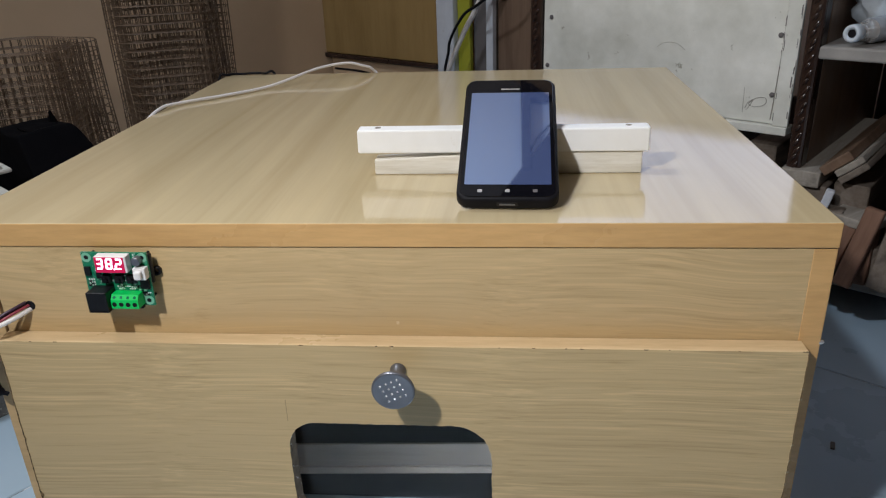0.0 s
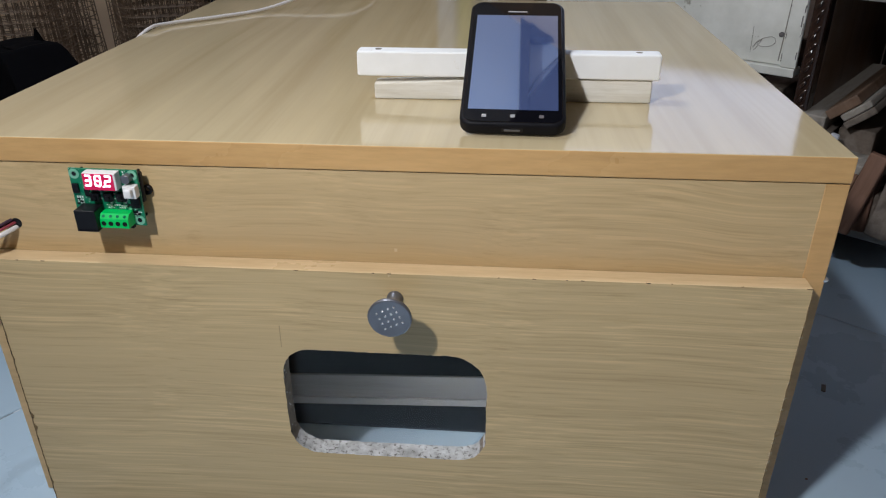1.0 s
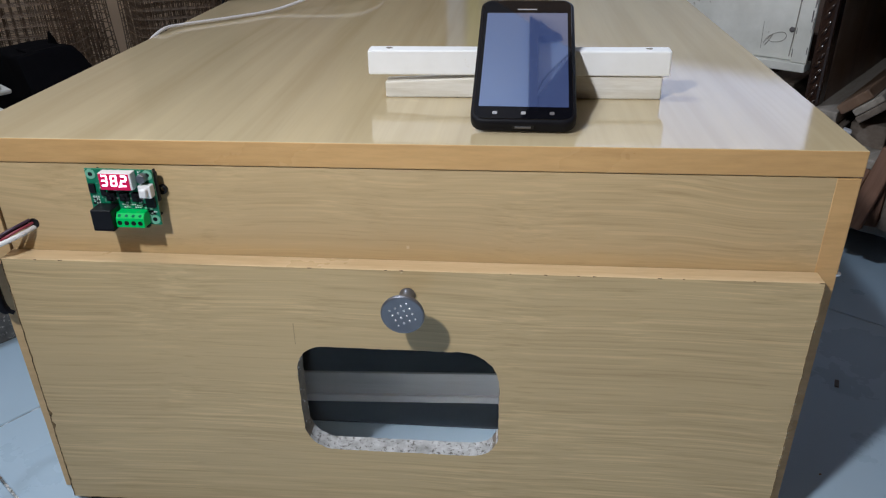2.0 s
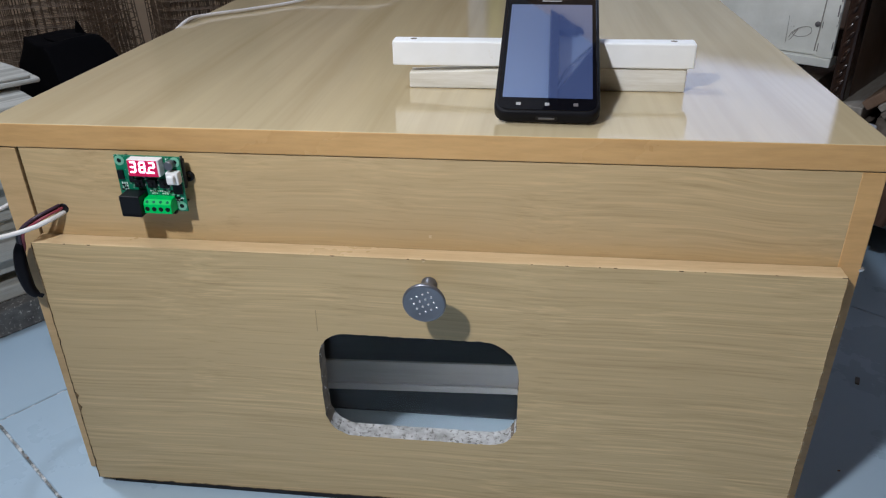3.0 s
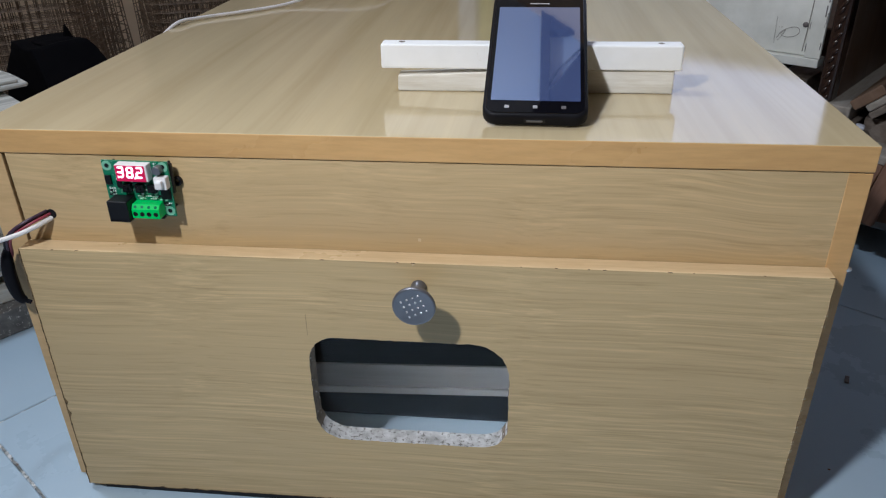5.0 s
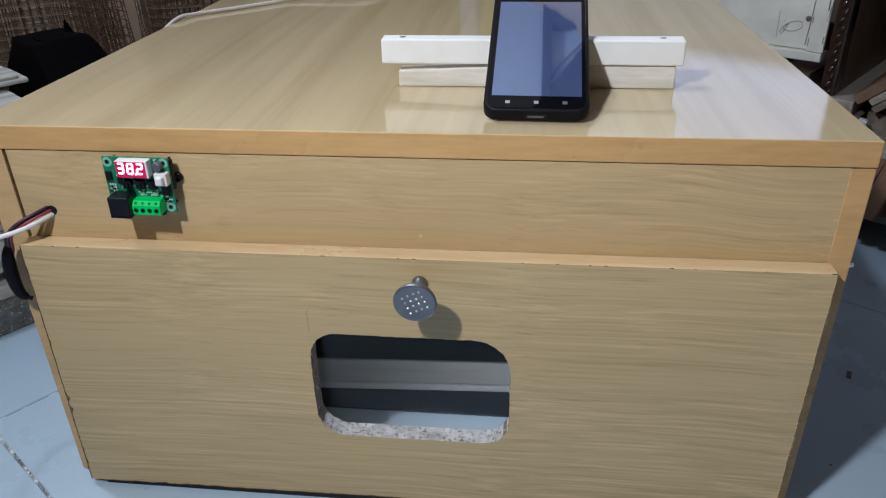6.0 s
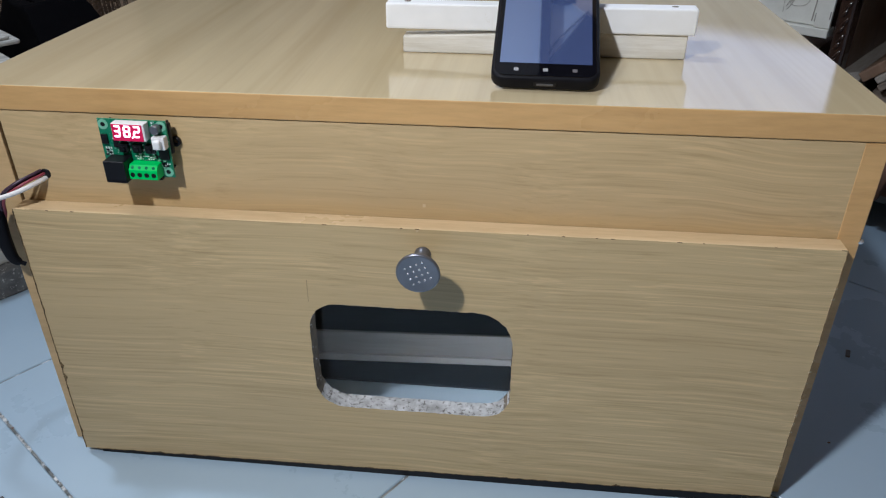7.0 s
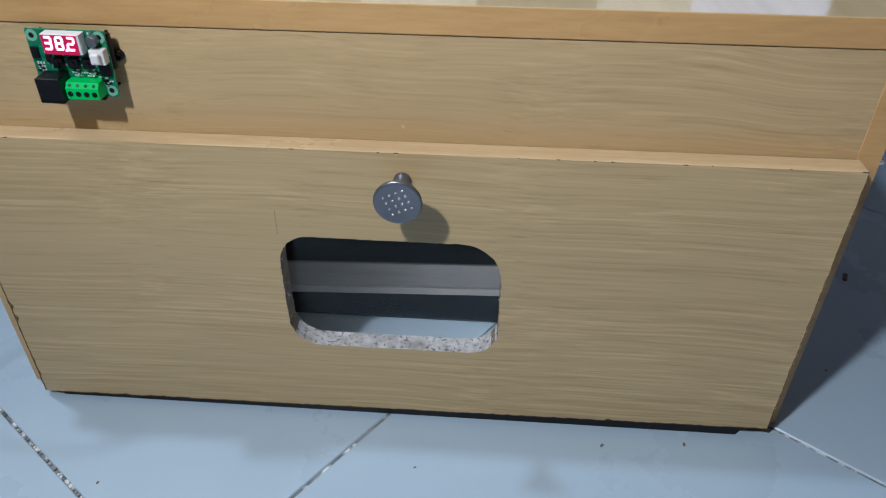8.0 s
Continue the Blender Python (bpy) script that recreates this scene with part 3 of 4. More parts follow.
for k in range(4):
    x = -0.0010 + 0.0050 * k
    part("terminal_hole", lathe([(0.0017, -0.0002), (0.0017, 0.0002), (0.0012, 0.0003), (0.0012, 0.0001), (0, 0.0001)], 16, Matrix.Translation((x, Y0 - 0.0098, -0.0155)) @ turn), CHIPBLACK, term, "dark round wire hole")
    part("terminal_screw", lathe([(0.0011, 0), (0.0011, 0.0003), (0, 0.0003)], 14, Matrix.Translation((x, Y0 - 0.0084, -0.0106)) @ Matrix.Rotation(radians(40), 4, "X")), GREENPCB, term)
for x in (0.0045, 0.0140):
    part("solder_lead", box(x - 0.0022, x + 0.0022, Y0 - 0.0030, Y0 + 0.0010, -0.0222, -0.0195, 0.0006), CHIPBLACK, stat, "black lead under the terminal block")
for x in (-0.0075, 0.0020, 0.0110):
    b = part("push_button", box(x - 0.0031, x + 0.0031, Y0 - 0.0036, Y0, -0.0020, 0.0042, 0.0004), CHIPBLACK, stat, "black push button")
    part("button_cap", lathe([(0.0017, 0), (0.0017, 0.0016), (0, 0.0018)], 14, Matrix.Translation((x, Y0 - 0.0036, 0.0011)) @ turn), CHIPBLACK, b)
    for dx, dz in ((-0.0036, 0.0030), (0.0036, 0.0030), (-0.0036, -0.0008), (0.0036, -0.0008)):
        part("button_leg", box(x + dx - 0.0005, x + dx + 0.0005, Y0 - 0.0007, Y0, dz - 0.0004, dz + 0.0004, 0.0001), SHINY, b)
socket = part("sensor_socket", box(0.0150, 0.0240, Y0 - 0.0062, Y0, 0.0020, 0.0112, 0.0007), WHITEPLASTIC, stat, "white sensor socket")
part("sensor_plug", box(0.0168, 0.0222, Y0 - 0.0098, Y0 - 0.0060, 0.0035, 0.0098, 0.0012), WHITEPLASTIC, socket, "white sensor plug")
part("plug_slot", box(0.0156, 0.0172, Y0 - 0.0066, Y0 - 0.0058, 0.0026, 0.0050, 0.0003), CHIPBLACK, socket)
part("capacitor", lathe([(0.0032, 0), (0.0032, 0.0052), (0.0028, 0.0056), (0, 0.0056)], 20, Matrix.Translation((0.0178, Y0, 0.0158)) @ turn), STEEL, stat, "small round metal capacitor")
for x0, x1, z0, z1 in ((-0.0232, -0.0188, 0.0030, 0.0098), (0.0165, 0.0232, -0.0068, 0.0006), (-0.0150, -0.0115, 0.0010, 0.0060)):
    part("chip", box(x0, x1, Y0 - 0.0018, Y0, z0, z1, 0.0003), CHIPBLACK, stat, "black surface chip")
# white printing on the board: unreadable small marks
rnd.seed(8)
for x, z, up in ((-0.0215, -0.0010, 1), (-0.0197, -0.0010, 1), (-0.0180, -0.0010, 1), (0.0005, -0.0055, 0), (0.0060, -0.0055, 0), (0.0110, -0.0060, 0), (-0.0135, 0.0068, 0), (0.0145, -0.0095, 0), (0.0205, -0.0105, 0), (0.0015, -0.0075, 0), (0.0095, -0.0075, 0), (0.0145, 0.0185, 1), (0.0150, 0.0150, 1)):
    for k in range(3):
        if up:
            q0, q1 = (x - 0.0005, x + 0.0005), (z - 0.0045 + 0.0022 * k, z - 0.0030 + 0.0022 * k)
        else:
            q0, q1 = (x - 0.0022 + 0.0016 * k, x - 0.0010 + 0.0016 * k), (z - 0.0005, z + 0.0004)
        part("printed_mark", box(q0[0], q0[1], Y0 - 0.0002, Y0, q1[0], q1[1], 0), SILK, board)
for k in range(26):
    x, z = rnd.choice([(-0.0205, -0.0030), (0.0170, -0.0085), (0.0030, -0.0055), (-0.0030, 0.0060), (0.0130, -0.0050), (0.0205, -0.0110)])
    x, z = x + rnd.uniform(-0.0025, 0.0025), z + rnd.uniform(-0.0025, 0.0025)
    part("component", box(x - 0.0009, x + 0.0009, Y0 - 0.001, Y0, z - 0.0005, z + 0.0006, 0.0001), rnd.choice([CHIPBLACK, CHIPBLACK, CHIPBLACK, SHINY, SOLDER]), stat)

wall_screw = thing("panel_hole", (0.1262, 0.0160, 0.2965), 0, "small dark drilled hole with a black grommet in the front board", "hole")
part("grommet", lathe([(0, -0.0006), (0.0016, -0.0006), (0.0020, 0.0022), (0.0034, 0.0026), (0.0036, 0.0010), (0.0036, -0.0006)], 20, turn), CHIPBLACK, wall_screw, "", True)

# ---- wires at the front ----
cable = thing("power_cable", (-0.03, 0.02, 0.255), 0, "white power cable coming out of a hole in the front board", "cable")


def off(points, base):
    return [Vector(p) - Vector(base) for p in points]


CB = (-0.03, 0.02, 0.255)
part("sheath", tube(off([(0.022, 0.030, 0.2640), (0.0195, 0.014, 0.2630), (0.006, -0.004, 0.2590), (-0.018, -0.014, 0.2545), (-0.045, -0.016, 0.2525), (-0.085, -0.010, 0.2530), (-0.112, 0.01, 0.245), (-0.110, 0.06, 0.226), (-0.083, 0.085, 0.233), (-0.055, 0.13, 0.252), (-0.045, 0.22, 0.272), (-0.036, 0.285, 0.290), (-0.030, 0.330, 0.322), (-0.023, 0.370, 0.3365), (-0.012, 0.405, 0.3362), (0.029, 0.447, 0.3362), (0.071, 0.499, 0.3370), (0.118, 0.560, 0.3475), (0.153, 0.585, 0.3505), (0.174, 0.595, 0.3455), (0.190, 0.607, 0.3355), (0.205, 0.625, 0.30), (0.21, 0.66, 0.18), (0.20, 0.70, 0.03), (0.15, 0.74, 0.004)], CB), 0.0018, 10, 12), CABLE, cable, "", True)
for m, dx, dz, r in ((PURPLEWIRE, -0.001, 0.0035, 0.0013), (REDWIRE, 0.0015, 0.0015, 0.0011), (CHIPBLACK, -0.003, 0.001, 0.0012)):
    part("wire", tube(off([(0.0205 + dx, 0.030, 0.2645 + dz), (0.0175 + dx, 0.014, 0.2650 + dz), (0.006 + dx, 0.000, 0.2605 + dz), (-0.006 + dx, -0.001, 0.2520 + dz * 0.6), (-0.0135 + dx, 0.005, 0.238), (-0.015, 0.006, 0.232)], CB), r, 8, 8), m, cable, "thin coloured wire", True)
part("taped_joint", tube(off([(-0.0145, 0.005, 0.242), (-0.0175, 0.004, 0.232), (-0.0185, 0.003, 0.216), (-0.0170, 0.004, 0.199), (-0.010, 0.006, 0.193)], CB), 0.0050, 8, 14, True, lambda s: 0.42 + 0.58 * math.sin(math.pi * min(1, s * 0.95 + 0.05)) if s < 0.9 else 0.35), RUBBER, cable, "black taped wire joint hanging beside the door", True)
hole_ring = thing("cable_hole", (0.0210, 0.0160, 0.2665), 0, "dark drilled cable hole in the front board", "hole")
part("hole_shade", lathe([(0, 0.0003), (0.0036, 0.0003), (0.0039, 0), (0.0039, -0.0005)], 24, turn), CHIPBLACK, hole_ring)

# ---- things on the box ----
ZT = 0.333
sticks = thing("wooden_stick", (0.3785, 0.125, ZT), 0.0, "pale planed pine stick lying on the box top", "wooden stick", "stacked sticks")
bm = box(-0.1075, 0.1075, 0.0, 0.016, 0.0002, 0.0182, 0.0010, None, None, 0.0003, 2)
for q in bm.verts:
    if q.co.z > 0.009:
        q.co.z -= 0.0055 * max(0, -q.co.x + 0.01) / 0.1175
part("stick_body", bm, PINE_ROUGH, sticks)
upper = thing("wooden_stick", (0.3745, 0.1225, ZT + 0.0186), 0, "pale pine stick with two nail holes, resting on another stick", "wooden stick", "stacked sticks")
body = part("stick_body", box(-0.1160, 0.1160, 0.0, 0.0155, 0.0, 0.0192, 0.0013, None, None, 0.0003, 2), PINE, upper)
for x in (-0.1, 0.1):
    part("nail_hole", lathe([(0, 0.0004), (0.0018, 0.0004), (0.0026, 0.0002), (0.0028, -0.0006)], 14, Matrix.Translation((x, 0.0085, 0.0191))), SCRAP, upper, "dark countersunk nail hole")

phone = thing("smartphone", (0.3795, 0.046, ZT), 0, "black smartphone in a black rubber case leaning on the pine sticks", "smartphone")
phone.matrix_world = pose(0.3792, 0.0405, ZT + 0.0002, 24.3, 0, -1.2)
# local: x across, y up along the phone, z out of the screen
flat = Matrix.Rotation(radians(-90), 4, "X")


def slab_of(x0, x1, y0, y1, z0, z1, r, bevel):
    bm = plate(rounded(x0, x1, y0, y1, (r, r, r, r), 8), -z1, -z0, bevel)
    bm.transform(Matrix(((1, 0, 0, 0), (0, 0, 1, 0), (0, -1, 0, 0), (0, 0, 0, 1))))
    return bm


part("case", slab_of(-0.0363, 0.0363, 0.0, 0.1432, 0.0, 0.0105, 0.0095, 0.0026), RUBBER, phone, "black rubber phone case", True)
part("glass", slab_of(-0.0340, 0.0340, 0.0022, 0.1410, 0.0085, 0.0109, 0.008, 0.0004), BLACKGLASS, phone, "black front glass")
part("screen", slab_of(-0.0309, 0.0309, 0.0145, 0.1235, 0.0105, 0.01105, 0.0006, 0.0), SCREEN, phone, "blue-grey reflecting screen")
part("earpiece", slab_of(-0.0075, 0.0075, 0.1276, 0.1290, 0.0105, 0.01105, 0.0004, 0), SHINY, phone, "pale maker's mark bar")
for x in (-0.0195, 0.0, 0.0195):
    part("touch_key", slab_of(x - 0.0016, x + 0.0016, 0.0066, 0.0096, 0.0105, 0.01102, 0.0004, 0), SHINY if x < 0.01 else GREYBOARD, phone, "pale printed touch key")
part("port_notch", box(-0.0075, 0.0075, -0.0003, 0.003, 0.0035, 0.0075, 0.0008), CHIPBLACK, phone, "socket notch in the case")
part("port_glint", box(-0.0055, 0.0055, -0.0006, 0.0006, 0.0045, 0.0062, 0.0003), STEEL, phone)

# ---- left of the box ----
rnd.seed(21)
zs = 0.0
planks = [(0.034, 0.0), (0.018, -0.030), (0.014, -0.072), (0.020, -0.040), (0.024, -0.026), (0.016, -0.050), (0.022, -0.030), (0.024, -0.037), (0.016, -0.022), (0.024, -0.040), (0.016, -0.028), (0.024, -0.038), (0.007, -0.036), (0.007, -0.058), (0.006, -0.064), (0.005, -0.076)]
for k, (h, dx) in enumerate(planks):
    words = "weathered grey-white wooden plank in a stack on the floor" if k else "speckled grey chipboard strip under a stack of planks"
    p = room_thing("old_plank", -0.31 + dx, -0.30 + rnd.uniform(-0.02, 0.02), zs, words, "plank", rnd.uniform(-2.0, 2.0), "stack of planks")
    part("plank_body", box(-0.15, 0.0, 0.0, 0.44 + rnd.uniform(-0.03, 0.02), 0.0, h - 0.0003, 0.0026, None, None, 0.0020, 5), OLDWOOD if k else SPECKLED, p)
    zs += h

bag = room_thing("black_bag", -0.46, 0.212, 0.0, "black cloth bag with a flat folded top standing by wire rolls", "bag")
bm = box(-1, 1, -1, 1, 0.0, 0.298, 0.010, None, None, 0, 9)
for q in bm.verts:
    f = max(0.0, (q.co.z - 0.19) / 0.108)
    side = (q.co.y + 1) / 2
    q.co.x = q.co.x * (0.105 - 0.070 * f)
    q.co.y = (-0.026 + 0.008 * f) * (1 - side) + (0.105 - 0.055 * f) * side
    q.co += noise.noise_vector(q.co * 22) * 0.005
    q.co.z = max(q.co.z, 0)
part("bag_body", bm, BAG, bag, "", True)
part("bag_flap", box(-0.012, 0.030, -0.004, 0.040, 0.0, 0.003, 0.0012, None, Matrix.Translation((0.004, 0.002, 0.2965)) @ Matrix.Rotation(radians(4), 4, "Y"), 0.002, 3), BAG, bag, "folded flap of black cloth")
bm = box(-0.004, 0.004, 0.036, 0.050, 0.280, 0.314, 0.001, None, None, 0.0015, 2)
for q in bm.verts:
    f = min(1.0, max(0.0, (q.co.z - 0.29) / 0.024))
    q.co.y, q.co.x = 0.040 + (q.co.y - 0.040) * (1 - 0.85 * f), q.co.x * (1 - 0.7 * f)
part("bag_tip", bm, BAG, bag, "pointed corner of black cloth")


def mesh_roll(x, y, radius, height, turns, lean, label):
    roll = room_thing("wire_mesh_roll", x, y, 0, label, "wire mesh roll", 0, "wire mesh rolls")
    cell, w = 0.0140, 0.00085
    around = int(2 * math.pi * radius * turns / cell)
    rows = int(height / cell)
    bm, rim, cut = bmesh.new(), bmesh.new(), bmesh.new()

    def at(i, z):
        a = 2 * math.pi * turns * i / around
        r = radius * (1 - 0.10 * a / (2 * math.pi)) * (1 + 0.10 * noise.noise(Vector((math.cos(a), math.sin(a), z * 3 + radius * 40))) + 0.07 * math.sin(a * 5 + z * 4))
        r *= 1 + 0.12 * (1 - z / height) * lean
        return Vector((r * math.cos(a), r * math.sin(a), z))

    def bar(bm, a, b, across):
        n = across * w
        k = (b - a).cross(across).normalized() * w
        vs = [bm.verts.new(p + o) for p in (a, b) for o in (n, -n * 0.5 + k * 0.87, -n * 0.5 - k * 0.87)]
        for i in range(3):
            j = (i + 1) % 3
            bm.faces.new((vs[i], vs[j], vs[3 + j], vs[3 + i]))
    for i in range(around):
        out = Vector((at(i, 0).x, at(i, 0).y, 0)).normalized()
        for k in range(0, rows, 3):
            bar(cut if i == 0 else bm, at(i, k * cell), at(i, min(k + 3, rows) * cell), out)
        for k in range(rows + 1):
            bar(rim if k == rows else bm, at(i, k * cell), at(i + 1, k * cell), Vector((0, 0, 1)))
    tagged(part("wire_netting", bm, MESHWIRE, roll), kind="stuff")
    part("rim_wire", rim, MESHWIRE, roll, "rusty wire along the upper edge of the mesh")
    part("selvage_wire", cut, MESHWIRE, roll, "rusty wire along the cut end of the mesh")
    return roll


mesh_roll(-0.66, 0.285, 0.125, 0.39, 3.3, 1.0, "short standing roll of rusty brown square wire mesh")
mesh_roll(-0.66, 0.556, 0.100, 0.80, 3.6, 0.5, "tall standing roll of rusty brown square wire mesh")

# ---- back of the room ----
door_board = room_thing("board_panel", -0.80, 1.2, 0.0, "yellow-brown wooden board with a dark lower edge against the wall", "board")
part("board_face", box(-0.2, 0.197, 0.0, 0.02, 0.226, 1.1, 0.002), YELLOWWOOD, door_board)
part("lower_trim", box(-0.2, 0.197, -0.006, 0.02, 0.214, 0.2255, 0.002), CARVED, door_board, "dark lower trim")
part("foot", box(-0.19, 0.19, 0.01, 0.03, 0.0, 0.2135, 0.001), WALL, door_board)
upright = room_thing("painted_post", -0.578, 1.2, 0.0, "flaking pale blue painted wooden post", "post")
part("post_body", box(-0.026, 0.025, 0.0, 0.04, 0.0, 1.2, 0.003, None, None, 0.002, 3), PALEBLUE, upright)
strip = room_thing("plastic_strip", -0.534, 1.215, 0.0, "olive yellow plastic strip standing upright", "strip")
part("strip_body", box(-0.018, 0.018, 0.0, 0.012, 0.0, 1.2, 0.002), OLIVE, strip)
gb = room_thing("grey_board", -0.486, 1.23, 0.0, "dark grey board leaning on the wall", "board")
part("board_body", box(-0.03, 0.03, 0.0, 0.016, 0.0, 1.2, 0.002), GREYBOARD, gb)
st = room_thing("white_stick", -0.4495, 1.2, 0.0, "thin white wooden stick standing upright", "stick")
part("stick_body", box(-0.0095, 0.0095, 0.0, 0.015, 0.0, 1.2, 0.002), PALEBLUE, st)
bb = room_thing("brown_board", -0.375, 1.22, 0.0, "brown wooden board leaning on the wall", "board")
part("board_body", box(-0.065, 0.045, 0.0, 0.018, 0.0, 1.2, 0.002), BROWN, bb)
cords = room_thing("hanging_cable", -0.546, 1.17, 0.0, "white flat cable running up behind the box", "cable")
part("cord", tube([(-0.06, 0.0, 0.004), (-0.045, 0.0, 0.12), (0.0, 0.0, 0.22), (0.047, 0, 0.304), (0.094, 0, 0.377), (0.15, 0, 0.50), (0.2, 0, 0.75)], 0.0058, 10, 8), CABLE, cords, "", True)
cords = room_thing("hanging_cable", -0.539, 1.15, 0.0, "thin black cable curving behind the box", "cable")
part("cord", tube([(-0.03, 0.0, 0.004), (-0.01, 0.0, 0.13), (0.0, 0.0, 0.22), (0.012, 0, 0.262), (0.020, 0, 0.295), (0.058, 0, 0.347), (0.104, 0, 0.374), (0.18, 0, 0.43), (0.22, 0, 0.60)], 0.0032, 10, 8), RUBBER, cords, "", True)
cords = room_thing("hanging_cable", -0.80, 1.12, 0.0, "thin black cable lying along the wall", "cable")
part("cord", tube([(-0.1, 0.02, 0.2), (0.02, 0.0, 0.205), (0.12, -0.02, 0.20), (0.2, -0.03, 0.18), (0.25, -0.03, 0.002)], 0.0028, 10, 8), RUBBER, cords, "", True)

cords = thing("thin_cable", (0.0, 0.6, 0.333), 0, "thin black cable running over a corner of the box top", "cable")
part("cord", tube([(-0.045, -0.02, -0.329), (-0.036, -0.025, -0.10), (-0.030, -0.02, -0.005), (-0.020, -0.006, 0.0025), (0.0, 0.001, 0.0025), (0.03, 0.002, 0.0025), (0.045, 0.012, -0.01), (0.05, 0.03, -0.15), (0.05, 0.04, -0.329)], 0.0018, 8, 6), RUBBER, cords, "", True)

# ---- old cupboard with the white door ----
cup = room_thing("cupboard", 0.07, 0.93, 0.0, "old cupboard with a stained white door between dark carved posts", "cupboard")
for x0, x1 in ((-0.228, -0.205), (0.209, 0.229)):
    p = part("carved_post", box(x0, x1, 0.0, 0.03, 0.0, 1.3, 0.004), CARVED, cup, "dark carved wooden post")
    for k in range(70):
        part("carved_bead", lathe([(0.0016, -0.0058), (0.0027, -0.003), (0.0031, 0), (0.0027, 0.003), (0.0014, 0.0058)], 8, Matrix.Translation(((x0 + x1) / 2 + (0.0016 if k % 2 else -0.0016), 0.0, 0.02 + k * 0.0105)) @ Matrix.Rotation(0.6, 4, "Y")), CARVED, p, "", True)
part("white_door", box(-0.203, 0.197, 0.004, 0.022, 0.250, 0.433, 0.002), PANELWHITE, cup, "stained old white painted door panel")
# glowing panel out of view, added to give the bright reflection on the box top
glow_frame = part("glow_panel_frame", box(-0.203, 0.224, 0.0, 0.022, 0.4345, 0.446, 0.001), CLEANWHITE, cup, "white frame round the unseen glowing panel")
part("frame_top", box(-0.203, 0.224, 0.0, 0.022, 1.02, 1.25, 0.002), CLEANWHITE, glow_frame)
part("glow_panel", box(-0.203, 0.224, -0.004, 0.002, 0.4465, 1.0195, 0.001), GLOW, glow_frame, "unseen pale blue glowing panel, added for its reflection in the box top")
part("door_rim", box(0.183, 0.204, -0.003, 0.003, 0.250, 0.433, 0.001), PANELWHITE, cup, "white painted rim strip")
part("door_rim", box(0.115, 0.204, -0.006, 0.02, 0.238, 0.2495, 0.001), PANELWHITE, cup, "white painted rim strip")
for x, z in ((0.176, 0.291), (0.177, 0.372), (-0.188, 0.380), (-0.194, 0.302)):
    part("screw_head", lathe([(0, 0.0010), (0.0030, 0.0009), (0.0036, 0.0), (0.0036, -0.0015)], 16, Matrix.Translation((x, 0.003, z)) @ turn), GREYBOARD, cup, "dark flat screw head", True)
part("pencil_mark", tube([(0.1410, 0.0036, 0.2692), (0.1466, 0.0036, 0.2790), (0.1586, 0.0036, 0.2854), (0.1674, 0.0036, 0.2858), (0.1698, 0.0036, 0.2797), (0.1634, 0.0036, 0.2739), (0.1522, 0.0036, 0.2721), (0.1458, 0.0036, 0.2754), (0.1514, 0.0036, 0.2811), (0.1458, 0.0036, 0.2703), (0.1426, 0.0036, 0.2660)], 0.00035, 6, 5), PENCIL, cup, "pencilled loop on the paint")
part("pencil_line", tube([(0.1385, 0.0035, 0.262), (0.138, 0.0035, 0.278), (0.1375, 0.0035, 0.298)], 0.00022, 4, 5), PENCIL, cup)
part("crack_line", tube([(0.178, 0.0035, 0.256), (0.180, 0.0035, 0.30), (0.1815, 0.0035, 0.36), (0.182, 0.0035, 0.43)], 0.0007, 4, 5), PENCIL, cup)
part("faint_arc", tube([(0.0, 0.0036, 0.345), (0.012, 0.0036, 0.352), (0.03, 0.0036, 0.352), (0.045, 0.0036, 0.343)], 0.0005, 6, 5), SCUFFGREY, cup)
flake = rnd.Random(41)
for k in range(18):
    x, z = flake.choice([0.1835, 0.2010, 0.2025]), flake.uniform(0.253, 0.43)
    w, h = flake.uniform(0.0002, 0.0007), flake.uniform(0.001, 0.008)
    part("paint_flake", box(x - w, x + w, -0.0036, -0.0028, z - h, z + h, 0, None, Matrix.Rotation(flake.uniform(-0.004, 0.004), 4, "Y"), 0.0003), GREYBOARD, cup, "dark spot where paint flaked off")
part("cupboard_side", box(-0.225, -0.205, 0.031, 0.4, 0.0, 1.3, 0.002), BROWN, cup)
part("inner_side", box(0.212, 0.229, 0.031, 0.42, 0.0, 1.3, 0.002), BROWN, cup, "brown inner side board")
part("plinth_back", box(-0.204, 0.211, 0.2, 0.215, 0.0, 0.25, 0.001), CARVED, cup)
for z, h in ((0.345, 0.017), (0.035, 0.017)):
    part("shelf", box(0.2295, 0.85, -0.004, 0.42, z, z + h, 0.003, None, None, 0.0016, 4), SHELFGREY, cup, "dusty grey shelf board")
part("rack_back", box(0.2295, 0.85, 0.425, 0.44, 0.0, 1.3, 0.001), CARVED, cup)
part("rack_side", box(0.852, 0.87, 0.0, 0.44, 0.0, 1.3, 0.001), BROWN, cup)
loose = room_thing("grey_plank", 0.245, 0.955, 0.0, "grey plank standing on end under the white door", "plank", 0)
part("plank_body", box(-0.03, 0.012, 0.0, 0.14, 0.0, 0.215, 0.002, None, None, 0.0012, 2), SCRAP, loose)

# scrap wood on the low shelf
def scrap(x, y, z, lx, ly, lz, tilt, turn_, m, words):
    s = room_thing("wood_offcut", x, y, z, words, "wood offcut", 0, "wood offcuts on the shelf")
    s.matrix_world = pose(0, 0, 0, 0, 0, ROOM) @ pose(x, y, z, *tilt, turn_)
    part("offcut_body", box(-lx / 2, lx / 2, 0, ly, 0, lz, 0.002, None, None, 0.001, 2), m, s)
    return s


